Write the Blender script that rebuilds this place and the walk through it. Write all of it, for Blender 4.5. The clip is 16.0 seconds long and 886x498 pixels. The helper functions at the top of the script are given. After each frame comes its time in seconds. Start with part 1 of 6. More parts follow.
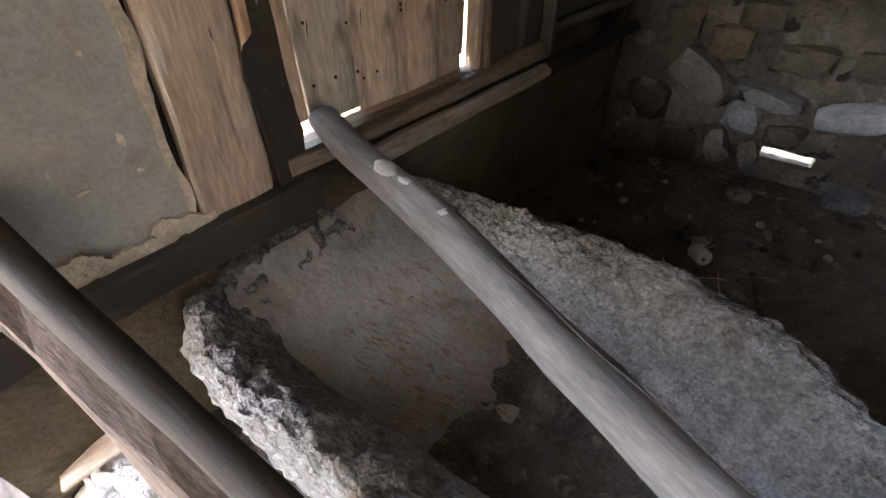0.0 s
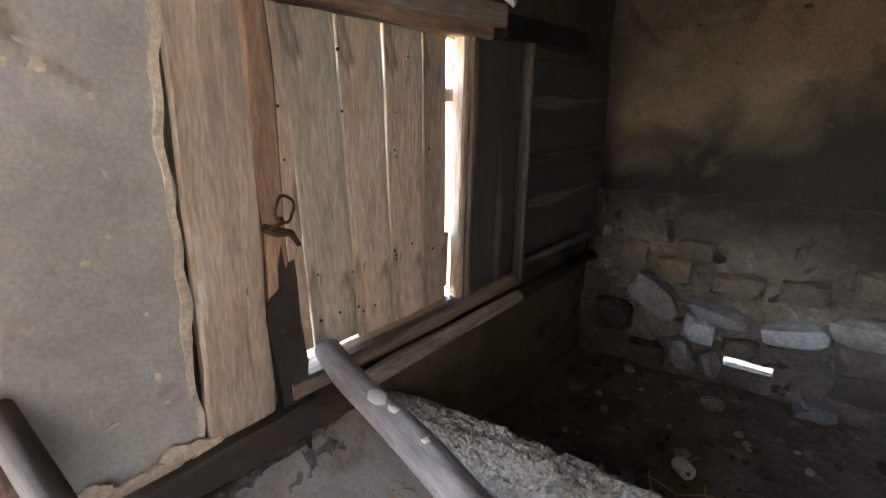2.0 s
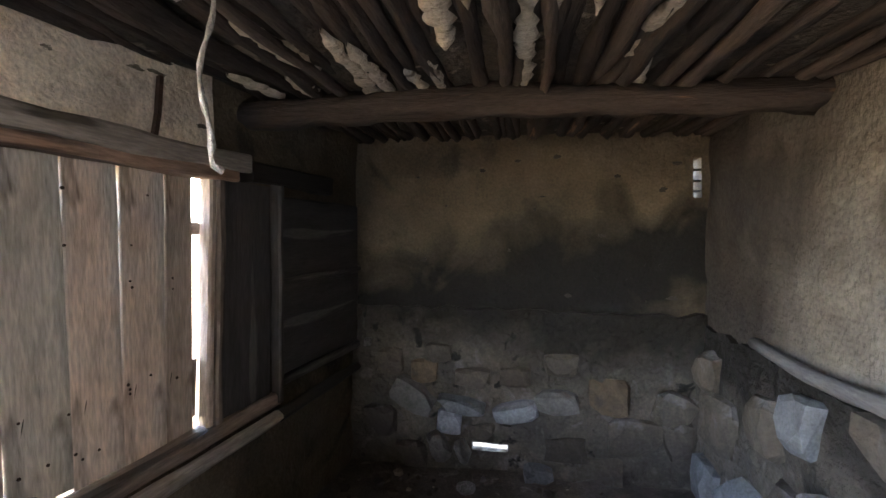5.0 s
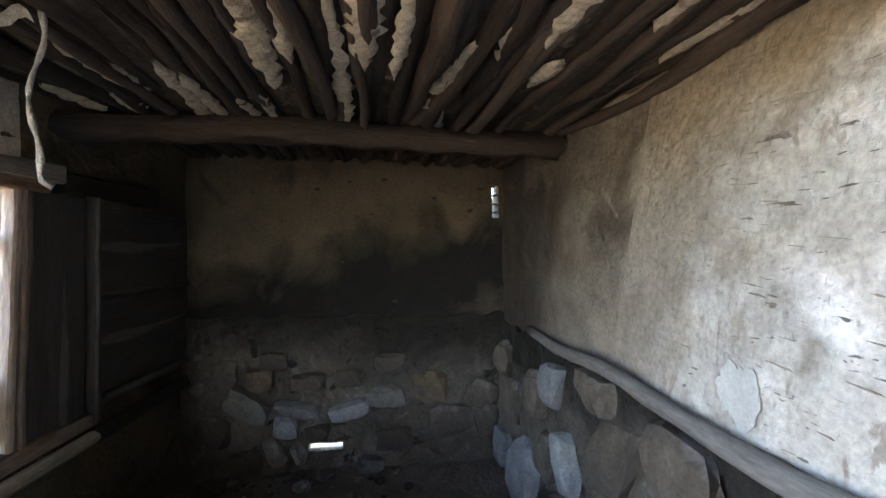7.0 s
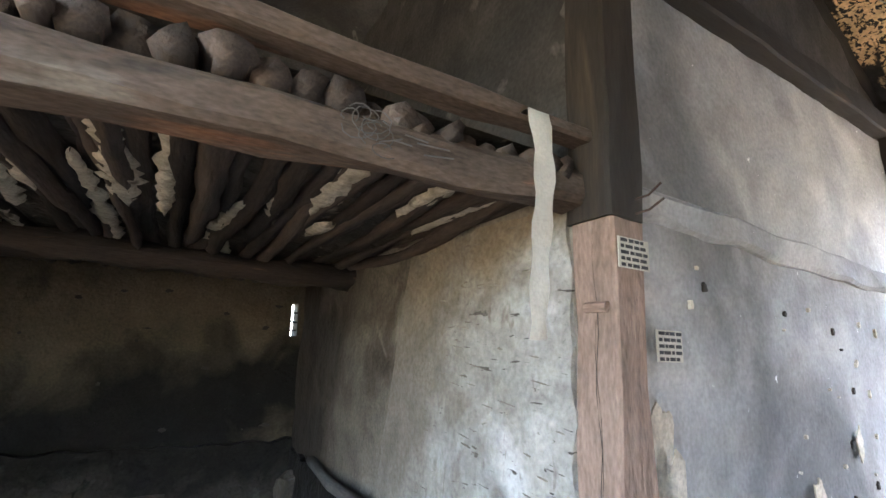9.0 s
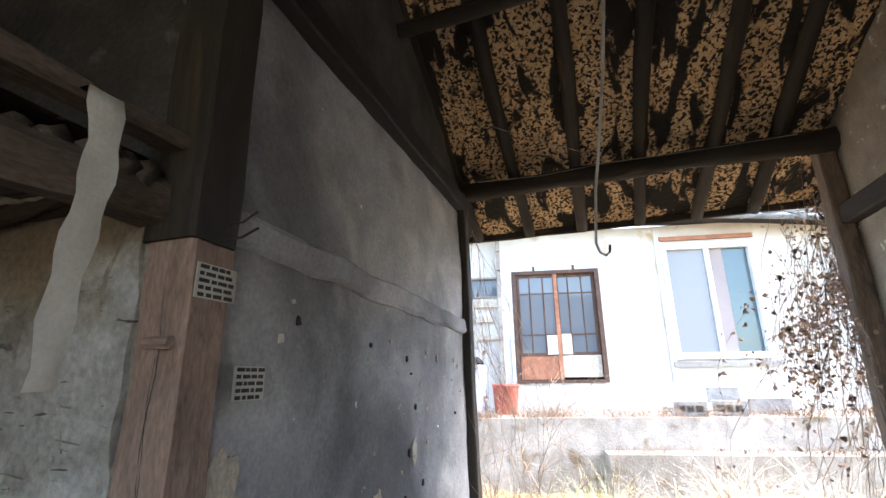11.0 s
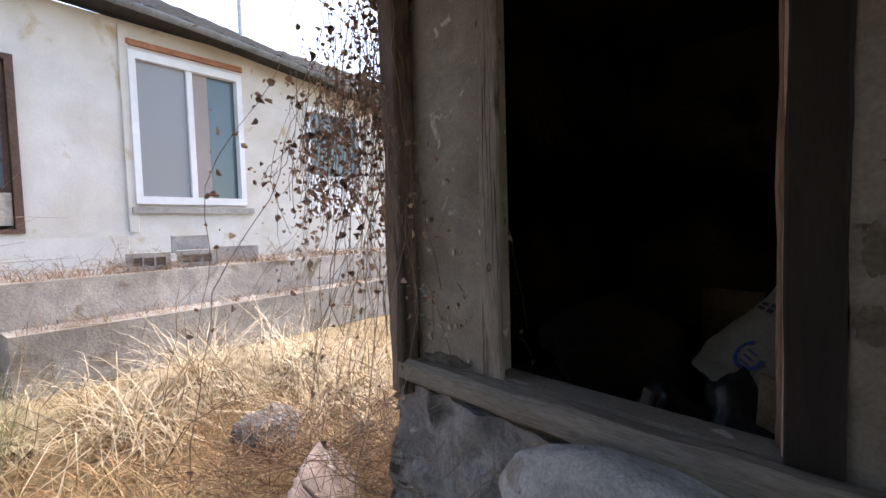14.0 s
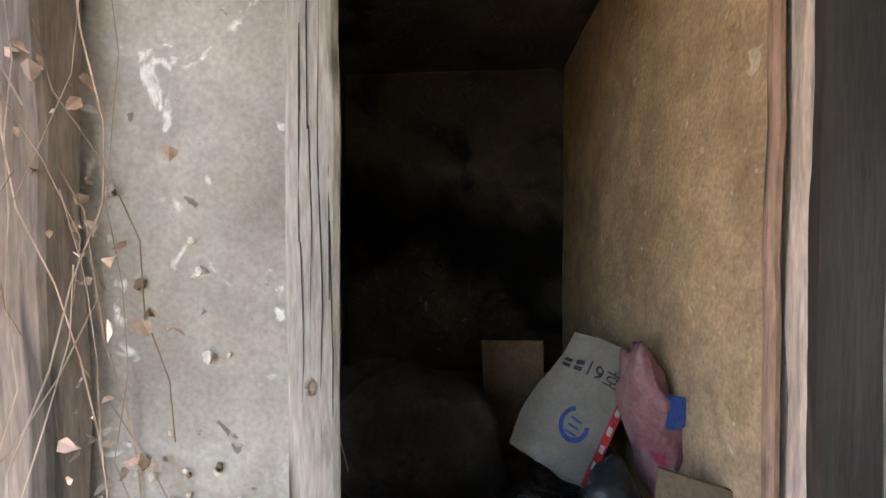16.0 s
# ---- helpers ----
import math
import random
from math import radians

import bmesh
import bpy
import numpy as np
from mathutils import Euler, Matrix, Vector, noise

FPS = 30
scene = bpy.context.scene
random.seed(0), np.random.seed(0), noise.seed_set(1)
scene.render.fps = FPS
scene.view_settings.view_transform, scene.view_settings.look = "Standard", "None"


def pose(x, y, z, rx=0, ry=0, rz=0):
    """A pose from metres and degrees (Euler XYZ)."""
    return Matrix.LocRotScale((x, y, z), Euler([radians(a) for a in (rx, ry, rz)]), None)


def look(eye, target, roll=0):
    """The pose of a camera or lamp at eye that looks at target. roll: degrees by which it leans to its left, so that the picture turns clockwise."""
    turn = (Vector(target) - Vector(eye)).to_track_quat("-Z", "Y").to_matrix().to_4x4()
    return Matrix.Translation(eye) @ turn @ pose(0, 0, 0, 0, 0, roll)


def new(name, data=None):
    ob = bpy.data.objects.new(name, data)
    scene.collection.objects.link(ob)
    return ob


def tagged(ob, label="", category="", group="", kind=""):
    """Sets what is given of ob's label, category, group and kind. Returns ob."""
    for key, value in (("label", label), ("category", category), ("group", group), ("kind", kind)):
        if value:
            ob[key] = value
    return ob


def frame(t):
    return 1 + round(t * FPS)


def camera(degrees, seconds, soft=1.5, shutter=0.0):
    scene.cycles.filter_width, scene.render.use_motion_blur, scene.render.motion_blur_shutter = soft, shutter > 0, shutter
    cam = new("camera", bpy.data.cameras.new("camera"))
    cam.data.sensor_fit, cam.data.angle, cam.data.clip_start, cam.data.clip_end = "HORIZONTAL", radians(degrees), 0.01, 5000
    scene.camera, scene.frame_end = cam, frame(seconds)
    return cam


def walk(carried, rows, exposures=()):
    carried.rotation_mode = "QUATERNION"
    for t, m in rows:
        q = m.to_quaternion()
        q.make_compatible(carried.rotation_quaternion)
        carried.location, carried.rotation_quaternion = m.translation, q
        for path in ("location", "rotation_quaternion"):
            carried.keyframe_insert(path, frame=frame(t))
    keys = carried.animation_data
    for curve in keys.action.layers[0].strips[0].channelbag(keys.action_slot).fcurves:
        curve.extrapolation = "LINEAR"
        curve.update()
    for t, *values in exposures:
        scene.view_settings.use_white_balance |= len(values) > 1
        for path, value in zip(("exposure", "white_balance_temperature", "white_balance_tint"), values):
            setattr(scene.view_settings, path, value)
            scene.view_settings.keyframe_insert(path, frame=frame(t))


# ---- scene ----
cam = camera(88.2, 16.0, soft=1.5)
METRES, EYE, TILT, LEAN, TURN = 4.0, 1.27, 0.0, 0.0, 35.7
ROWS = [
    (0.0, 0.0, 0.0, 0.0, -0.27, -40.76, 0.32),
    (0.5, -0.0031, -0.0038, 0.0097, 0.43, -35.93, 0.11),
    (1.0, -0.0029, -0.0097, 0.0227, 0.62, -30.14, -0.0),
    (1.5, -0.0002, -0.0197, 0.0322, 0.1, -23.59, 0.02),
    (2.0, 0.0055, -0.0312, 0.0458, -1.05, -17.23, -0.09),
    (2.5, 0.0121, -0.0444, 0.0551, -2.48, -12.8, -0.24),
    (3.0, 0.0187, -0.0537, 0.0613, -4.73, -8.85, -0.43),
    (3.5, 0.0262, -0.0627, 0.0628, -9.32, -6.11, -0.54),
    (4.0, 0.0383, -0.0771, 0.0628, -15.88, -4.26, -0.49),
    (6.5, 0.0099, -0.1522, 0.0446, -40.38, -1.01, -0.71),
    (7.0, 0.0081, -0.1793, 0.0532, -45.56, -0.15, -0.47),
    (7.5, 0.012, -0.2044, 0.0653, -49.04, 2.42, -0.66),
    (8.0, 0.0146, -0.2208, 0.0745, -53.71, 5.76, -0.55),
    (10.5, 0.0158, -0.2724, 0.1081, -93.93, 20.2, 0.09),
    (11.0, 0.0306, -0.2822, 0.1014, -107.43, 15.72, 0.88),
    (11.5, 0.0628, -0.2885, 0.0869, -120.36, 10.34, 0.91),
    (12.0, 0.0862, -0.3052, 0.0718, -128.79, 6.4, 0.5),
    (12.5, 0.122, -0.3411, 0.0625, -135.59, 4.52, 0.65),
    (13.0, 0.1869, -0.394, 0.0549, -144.01, 2.24, 0.83),
    (13.5, 0.2536, -0.4548, 0.0586, -154.32, -0.05, 1.14),
    (14.0, 0.2991, -0.5391, 0.0634, -167.61, -3.0, 1.65),
    (14.5, 0.3329, -0.6054, 0.0547, -181.68, -5.56, 1.39),
    (15.0, 0.367, -0.6612, 0.0659, -195.18, -6.22, 0.71),
    (15.5, 0.3934, -0.7303, 0.0735, -204.33, -3.99, 0.25),
    (16.0, 0.404, -0.7462, 0.0914, -211.6, -1.65, 0.33),
]
EXPOSURES = [(0.0, 5.8, 8300, 20), (1.5, 6.2, 7900, 19), (3.0, 6.2, 7500, 20), (5.0, 5.85, 7000, 18), (6.3, 5.7, 6700, 14), (7.0, 5.35, 6700, 13), (8.2, 5.35, 6500, 12), (10.3, 3.9, 6300, 9), (11.5, 3.1, 6700, 13), (12.5, 2.8, 7000, 17), (13.5, 2.5, 7000, 19), (14.0, 2.05, 7000, 18), (14.5, 2.3, 7000, 19), (15.2, 3.8, 7200, 18), (16.0, 4.7, 6800, 13)]
walk(cam, [(t, pose(0, 0, EYE, TILT, LEAN, TURN) @ pose(METRES * x, METRES * y, METRES * z, 90 + pitch, roll, yaw)) for t, x, y, z, yaw, pitch, roll in ROWS], EXPOSURES)

# ---- sky and sun ----
world = bpy.data.worlds.new("overcast_sky")
scene.world = world
world.use_nodes = True
wn = world.node_tree.nodes
sky = wn.new("ShaderNodeTexSky")
sky.sky_type, sky.sun_disc = "NISHITA", False
sky.sun_elevation, sky.sun_rotation = radians(50), radians(165)
sky.air_density, sky.dust_density, sky.ozone_density = 1.0, 1.5, 1.0
wn["Background"].inputs["Strength"].default_value = 0.15
world.node_tree.links.new(sky.outputs[0], wn["Background"].inputs["Color"])
sun = new("sun", bpy.data.lights.new("sun", "SUN"))
sun.data.energy, sun.data.angle, sun.data.color = 1.6, radians(50), (1.0, 0.96, 0.91)
sun.matrix_world = look((30 * math.sin(radians(165)), 30 * math.cos(radians(165)), 36), (0, 0, 0))


# ---- materials ----
def mat(name, a, b, scale=2.0, fine=30.0, rough=0.9, bump=0.5, depth=0.012, spots=(), stretch=(1, 1, 1), metal=0.0, vary=0.0, island=0.0, ramp=(0.35, 0.65), grit=0.35, wash=()):
    """Two colours mixed by broad noise, fine grain, spots of other colours with edges of their own, and relief."""
    m = bpy.data.materials.new(name)
    m.use_nodes = True
    n, link = m.node_tree.nodes, m.node_tree.links.new
    bsdf = n["Principled BSDF"]
    bsdf.inputs["Roughness"].default_value, bsdf.inputs["Metallic"].default_value = rough, metal
    bsdf.inputs["Specular IOR Level"].default_value = 0.25
    co, mp = n.new("ShaderNodeTexCoord"), n.new("ShaderNodeMapping")
    mp.inputs["Scale"].default_value = stretch
    link(co.outputs["Object"], mp.inputs["Vector"])

    def cloud(s, detail=6.0, distort=0.0, off=0.0, own=(1, 1, 1)):
        t = n.new("ShaderNodeTexNoise")
        t.inputs["Scale"].default_value, t.inputs["Detail"].default_value, t.inputs["Distortion"].default_value = s, detail, distort
        if off:
            ad = n.new("ShaderNodeVectorMath")
            ad.operation, ad.inputs[1].default_value, ad.inputs[2].default_value = "MULTIPLY_ADD", own, (off, off * 0.7, -off)
            link(mp.outputs[0], ad.inputs[0])
            link(ad.outputs[0], t.inputs["Vector"])
        else:
            link(mp.outputs[0], t.inputs["Vector"])
        return t.outputs["Fac"]

    def span(src, lo, hi, out0=0.0, out1=1.0):
        r = n.new("ShaderNodeMapRange")
        for k, v in zip(("From Min", "From Max", "To Min", "To Max"), (lo, hi, out0, out1)):
            r.inputs[k].default_value = v
        link(src, r.inputs["Value"])
        return r.outputs["Result"]

    def blend(fac, c0, c1, mode="MIX"):
        x = n.new("ShaderNodeMix")
        x.data_type, x.blend_type = "RGBA", mode
        for sock, c in ((x.inputs[0], fac), (x.inputs[6], c0), (x.inputs[7], c1)):
            if isinstance(c, (int, float)):
                sock.default_value = c
            elif isinstance(c, tuple):
                sock.default_value = (*c, 1)
            else:
                link(c, sock)
        return x.outputs[2]

    broad, grain, relief = cloud(scale, 5.0, 0.4), cloud(fine * 2.4, 5.0), cloud(fine, 8.0)
    col = blend(span(broad, *ramp), a, b)
    for k, (c, s, lo, width, *own) in enumerate(spots):
        col = blend(span(cloud(s, 7.0, 0.6, 3.7 * (k + 1), *own), lo, lo + width), col, c)
    for c, way, a0, a1, b0, b1, warp in wash:
        dot, wob = n.new("ShaderNodeVectorMath"), n.new("ShaderNodeMath")
        dot.operation, dot.inputs[1].default_value = "DOT_PRODUCT", way
        link(co.outputs["Object"], dot.inputs[0])
        wob.operation, wob.inputs[1].default_value = "MULTIPLY_ADD", warp
        link(span(cloud(2.3, 8.0, 0.9, 6.1), 0.2, 0.8, -1.0, 1.0), wob.inputs[0])
        link(dot.outputs["Value"], wob.inputs[2])
        both = n.new("ShaderNodeMath")
        both.operation = "MULTIPLY"
        link(span(wob.outputs[0], a0, a1), both.inputs[0])
        link(span(wob.outputs[0], b0, b1, 1.0, 0.0), both.inputs[1])
        col = blend(both.outputs[0], col, c)
    g = span(grain, 0.25, 0.75, 1 - 0.7 * grit, 1 + 0.7 * grit)
    mid = span(cloud(scale * 3.1, 6.0, 0.8, 11.0), 0.3, 0.7, 1 - 0.6 * grit, 1 + 0.5 * grit)
    col = blend(1.0, col, mid, "MULTIPLY")
    col = blend(1.0, col, g, "MULTIPLY")
    if vary:
        oi = n.new("ShaderNodeObjectInfo")
        col = blend(1.0, col, span(oi.outputs["Random"], 0, 1, 1 - vary, 1 + vary), "MULTIPLY")
    if island:
        ge = n.new("ShaderNodeNewGeometry")
        col = blend(1.0, col, span(ge.outputs["Random Per Island"], 0, 1, 1 - island, 1 + island), "MULTIPLY")
    link(col, bsdf.inputs["Base Color"])
    if bump:
        bp = n.new("ShaderNodeBump")
        bp.inputs["Strength"].default_value, bp.inputs["Distance"].default_value = bump, depth
        su = n.new("ShaderNodeMath")
        su.operation = "ADD"
        link(relief, su.inputs[0])
        link(broad, su.inputs[1])
        link(su.outputs[0], bp.inputs["Height"])
        link(bp.outputs[0], bsdf.inputs["Normal"])
    return m


def glass(name, colour, rough=0.05):
    m = bpy.data.materials.new(name)
    m.use_nodes = True
    b = m.node_tree.nodes["Principled BSDF"]
    b.inputs["Base Color"].default_value = (*colour, 1)
    b.inputs["Roughness"].default_value, b.inputs["Specular IOR Level"].default_value = rough, 0.6
    return m


MUD = mat("mud_plaster", (0.533, 0.463, 0.384), (0.753, 0.673, 0.559), 2.2, 38, spots=[((0.280, 0.233, 0.188), 5.0, 0.60, 0.10)], bump=0.8, depth=0.02)
# smoke band in the wash, widened to the right where the hatch light falls off
MUD_SOOT_SHADE = mat("sooty_shaded_mud_plaster", (0.128, 0.102, 0.069), (0.080, 0.064, 0.044), 1.5, 32, spots=[((0.015, 0.013, 0.011), 2.1, 0.56, 0.14)], bump=0.8, depth=0.02, wash=[((0.011, 0.010, 0.009), (-0.16, 0, 1), 0.66, 0.92, 1.22, 1.58, 0.28)])
# wash darkens the footing towards its top and right end
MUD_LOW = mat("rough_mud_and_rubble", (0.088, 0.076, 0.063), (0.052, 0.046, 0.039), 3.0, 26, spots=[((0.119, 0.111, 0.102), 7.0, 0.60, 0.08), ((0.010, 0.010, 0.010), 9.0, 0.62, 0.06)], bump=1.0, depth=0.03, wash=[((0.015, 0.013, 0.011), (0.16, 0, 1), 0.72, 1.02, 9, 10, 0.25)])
# wash darkens to the north: soot stain plus the falloff of light
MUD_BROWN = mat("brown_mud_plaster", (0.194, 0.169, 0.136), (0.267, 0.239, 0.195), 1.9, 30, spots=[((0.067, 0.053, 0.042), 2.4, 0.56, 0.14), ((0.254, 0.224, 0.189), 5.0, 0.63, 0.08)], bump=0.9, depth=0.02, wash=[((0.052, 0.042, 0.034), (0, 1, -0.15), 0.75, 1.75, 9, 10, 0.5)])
# first wash carries the same painted falloff across the pale coat
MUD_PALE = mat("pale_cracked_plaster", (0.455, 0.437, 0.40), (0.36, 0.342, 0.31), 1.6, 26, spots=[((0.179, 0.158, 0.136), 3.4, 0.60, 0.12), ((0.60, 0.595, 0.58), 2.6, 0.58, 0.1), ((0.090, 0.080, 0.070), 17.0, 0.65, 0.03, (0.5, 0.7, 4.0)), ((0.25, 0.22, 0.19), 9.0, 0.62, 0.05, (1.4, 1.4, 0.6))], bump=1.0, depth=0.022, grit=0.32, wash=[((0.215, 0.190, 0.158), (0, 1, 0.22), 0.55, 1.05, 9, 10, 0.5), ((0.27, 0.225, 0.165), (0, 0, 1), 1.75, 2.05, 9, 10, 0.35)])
CEMENT = mat("grey_cement_render", (0.313, 0.318, 0.303), (0.425, 0.430, 0.415), 2.6, 45, spots=[((0.244, 0.214, 0.174), 4.0, 0.62, 0.08), ((0.524, 0.524, 0.504), 8.0, 0.68, 0.04)], bump=0.35, depth=0.008, grit=0.2)
CEMENT_DARK = mat("smoke_stained_render", (0.292, 0.292, 0.301), (0.446, 0.438, 0.428), 1.7, 30, spots=[((0.155, 0.155, 0.155), 1.3, 0.47, 0.20), ((0.820, 0.820, 0.820), 26.0, 0.72, 0.02)], bump=0.5, depth=0.015, grit=0.25)
CEMENT_BARE = mat("bare_patch_plaster", (0.50, 0.44, 0.35), (0.60, 0.55, 0.47), 5.0, 40, bump=0.7)
RENDER_TAN = mat("dusty_tan_render", (0.385, 0.35, 0.30), (0.275, 0.24, 0.20), 2.4, 40, spots=[((0.682, 0.652, 0.590), 11.0, 0.64, 0.05), ((0.161, 0.139, 0.115), 14.0, 0.68, 0.03)], bump=0.4, depth=0.008, grit=0.25)
OCHRE = mat("ochre_mud_wall", (0.605, 0.436, 0.255), (0.479, 0.335, 0.197), 2.4, 34, spots=[((0.771, 0.662, 0.494), 18.0, 0.66, 0.04)], bump=0.6)
CEIL_MUD = mat("peeling_ochre_daub", (0.682, 0.493, 0.293), (0.535, 0.368, 0.213), 3.0, 30, spots=[((0.022, 0.020, 0.018), 46.0, 0.505, 0.03), ((0.018, 0.016, 0.015), 5.0, 0.50, 0.05, (0.35, 1.5, 1.0))], bump=1.0, depth=0.02)
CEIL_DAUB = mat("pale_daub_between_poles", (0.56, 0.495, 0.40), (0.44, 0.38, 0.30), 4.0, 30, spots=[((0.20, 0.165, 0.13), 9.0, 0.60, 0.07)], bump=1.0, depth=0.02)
WOOD = mat("weathered_brown_wood", (0.234, 0.184, 0.147), (0.150, 0.117, 0.096), 1.6, 14, stretch=(0.6, 4.5, 4.5), ramp=(0.22, 0.78), grit=0.4, spots=[((0.067, 0.055, 0.046), 2.2, 0.62, 0.08)], rough=0.8, bump=0.5, depth=0.006, vary=0.22)
WOOD_TAN = mat("worn_tan_wood", (0.577, 0.474, 0.383), (0.378, 0.297, 0.240), 1.4, 14, stretch=(0.6, 4.5, 4.5), ramp=(0.22, 0.78), grit=0.42, spots=[((0.312, 0.273, 0.234), 1.3, 0.52, 0.12), ((0.628, 0.566, 0.488), 3.0, 0.64, 0.05), ((0.061, 0.050, 0.042), 9.0, 0.70, 0.02), ((0.161, 0.133, 0.114), 1.8, 0.61, 0.09)], rough=0.8, bump=0.5, depth=0.005, vary=0.15)
WOOD_GREY = mat("grey_weathered_wood", (0.400, 0.360, 0.311), (0.262, 0.222, 0.180), 1.5, 14, stretch=(0.6, 4.5, 4.5), ramp=(0.22, 0.78), grit=0.4, spots=[((0.093, 0.078, 0.059), 2.0, 0.63, 0.06)], rough=0.85, bump=0.6, depth=0.006, vary=0.15)
PLANK = mat("dusty_brown_plank", (0.58, 0.47, 0.38), (0.41, 0.325, 0.26), 1.4, 12, stretch=(0.6, 3.5, 3.5), ramp=(0.25, 0.75), grit=0.42, spots=[((0.368, 0.368, 0.335), 1.3, 0.50, 0.14), ((0.179, 0.132, 0.103), 2.6, 0.57, 0.08), ((0.597, 0.530, 0.446), 3.5, 0.66, 0.05), ((0.054, 0.045, 0.039), 9.0, 0.70, 0.02)], rough=0.85, bump=0.8, depth=0.008, vary=0.3)
JAMB_RED = mat("split_red_brown_wood", (0.42, 0.27, 0.19), (0.26, 0.17, 0.12), 1.4, 14, stretch=(0.6, 4.5, 4.5), ramp=(0.22, 0.78), grit=0.42, spots=[((0.10, 0.07, 0.055), 2.0, 0.58, 0.08)], rough=0.8, bump=0.7, depth=0.008)
# darker version of the ceiling daub, for the sheet behind the poles
DAUB_DARK = mat("dark_daub", (0.080, 0.066, 0.052), (0.046, 0.039, 0.032), 4.0, 30, spots=[((0.20, 0.17, 0.13), 9.0, 0.64, 0.06)], bump=1.0, depth=0.02)
DUST = mat("pale_settled_dust", (0.37, 0.36, 0.34), (0.28, 0.27, 0.255), 3.0, 40, spots=[((0.20, 0.188, 0.17), 5.0, 0.58, 0.12)], bump=0.5, depth=0.01, grit=0.25)
SLAB_PINK = mat("pinkish_fired_slab", (0.34, 0.275, 0.245), (0.25, 0.20, 0.18), 3.0, 34, spots=[((0.55, 0.50, 0.46), 9.0, 0.62, 0.06)], bump=0.4)
STRAW_RUST = mat("rusty_orange_grass", (0.46, 0.285, 0.135), (0.36, 0.205, 0.095), 1.5, 9, island=0.35, bump=0.0)
PLANK_GREY = mat("grey_green_dusty_plank", (0.52, 0.475, 0.40), (0.36, 0.325, 0.272), 1.4, 12, stretch=(0.6, 3.5, 3.5), ramp=(0.25, 0.75), grit=0.42, spots=[((0.356, 0.360, 0.319), 1.3, 0.50, 0.14), ((0.155, 0.136, 0.112), 2.6, 0.57, 0.08), ((0.551, 0.527, 0.450), 3.5, 0.66, 0.05), ((0.049, 0.046, 0.040), 9.0, 0.70, 0.02)], rough=0.85, bump=0.8, depth=0.008, vary=0.3)
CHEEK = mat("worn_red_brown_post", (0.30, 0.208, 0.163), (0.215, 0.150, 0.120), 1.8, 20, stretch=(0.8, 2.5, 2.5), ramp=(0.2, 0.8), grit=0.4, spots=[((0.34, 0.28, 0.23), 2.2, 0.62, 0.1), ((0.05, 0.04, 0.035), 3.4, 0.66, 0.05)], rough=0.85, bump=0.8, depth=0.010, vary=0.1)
BEAM = mat("red_brown_hewn_beam", (0.145, 0.108, 0.085), (0.092, 0.070, 0.057), 1.6, 26, stretch=(0.8, 2.5, 2.5), ramp=(0.2, 0.8), grit=0.5, spots=[((0.25, 0.125, 0.075), 2.0, 0.60, 0.08), ((0.22, 0.198, 0.172), 2.4, 0.62, 0.1), ((0.04, 0.034, 0.03), 3.4, 0.63, 0.06)], rough=0.85, bump=0.6, depth=0.008, vary=0.1)
WOOD_DARK = mat("near_black_wood", (0.043, 0.036, 0.030), (0.023, 0.020, 0.018), 1.5, 14, stretch=(0.6, 4.5, 4.5), ramp=(0.22, 0.78), grit=0.22, rough=0.75, bump=0.5, depth=0.006, vary=0.3, spots=[((0.077, 0.057, 0.041), 1.9, 0.64, 0.08)])
DARK_BOARD = mat("dark_grey_board", (0.088, 0.080, 0.074), (0.052, 0.048, 0.045), 1.5, 14, stretch=(0.6, 4.5, 4.5), ramp=(0.22, 0.78), grit=0.3, rough=0.75, bump=0.6, depth=0.006, vary=0.2, spots=[((0.15, 0.14, 0.125), 2.2, 0.66, 0.06)])
POLE = mat("dark_barked_pole", (0.092, 0.068, 0.055), (0.048, 0.039, 0.033), 2.0, 20, stretch=(0.6, 4, 4), spots=[((0.259, 0.153, 0.104), 2.6, 0.66, 0.06)], rough=0.85, bump=0.8, depth=0.008, vary=0.35)
LOG = mat("dusty_barkless_log", (0.130, 0.123, 0.116), (0.092, 0.086, 0.080), 3.0, 18, stretch=(0.6, 4, 4), spots=[((0.211, 0.198, 0.178), 4.0, 0.66, 0.04), ((0.063, 0.057, 0.050), 3.0, 0.66, 0.05)], rough=0.9, bump=0.5, depth=0.006)
STONE = mat("blue_grey_stone", (0.14, 0.15, 0.158), (0.095, 0.10, 0.105), 5.0, 36, spots=[((0.166, 0.138, 0.108), 4.0, 0.58, 0.1)], bump=0.5, vary=0.25)
STONE_BLUE = mat("pale_blue_grey_stone", (0.225, 0.243, 0.26), (0.165, 0.178, 0.19), 5.0, 36, spots=[((0.15, 0.135, 0.115), 4.0, 0.62, 0.08)], bump=0.4)
STONE_GREY = mat("dusty_grey_stone", (0.15, 0.148, 0.14), (0.10, 0.098, 0.092), 5.0, 36, spots=[((0.12, 0.098, 0.075), 4.0, 0.56, 0.1)], bump=0.5, vary=0.25)
STONE_OCHRE = mat("ochre_earth_stone", (0.115, 0.082, 0.052), (0.075, 0.056, 0.038), 4.0, 30, spots=[((0.05, 0.042, 0.034), 5.0, 0.60, 0.08)], bump=0.7)
STONE_BROWN = mat("earth_stained_stone", (0.075, 0.062, 0.048), (0.049, 0.041, 0.034), 4.0, 30, spots=[((0.103, 0.096, 0.090), 6.0, 0.62, 0.08)], bump=0.8, vary=0.3)
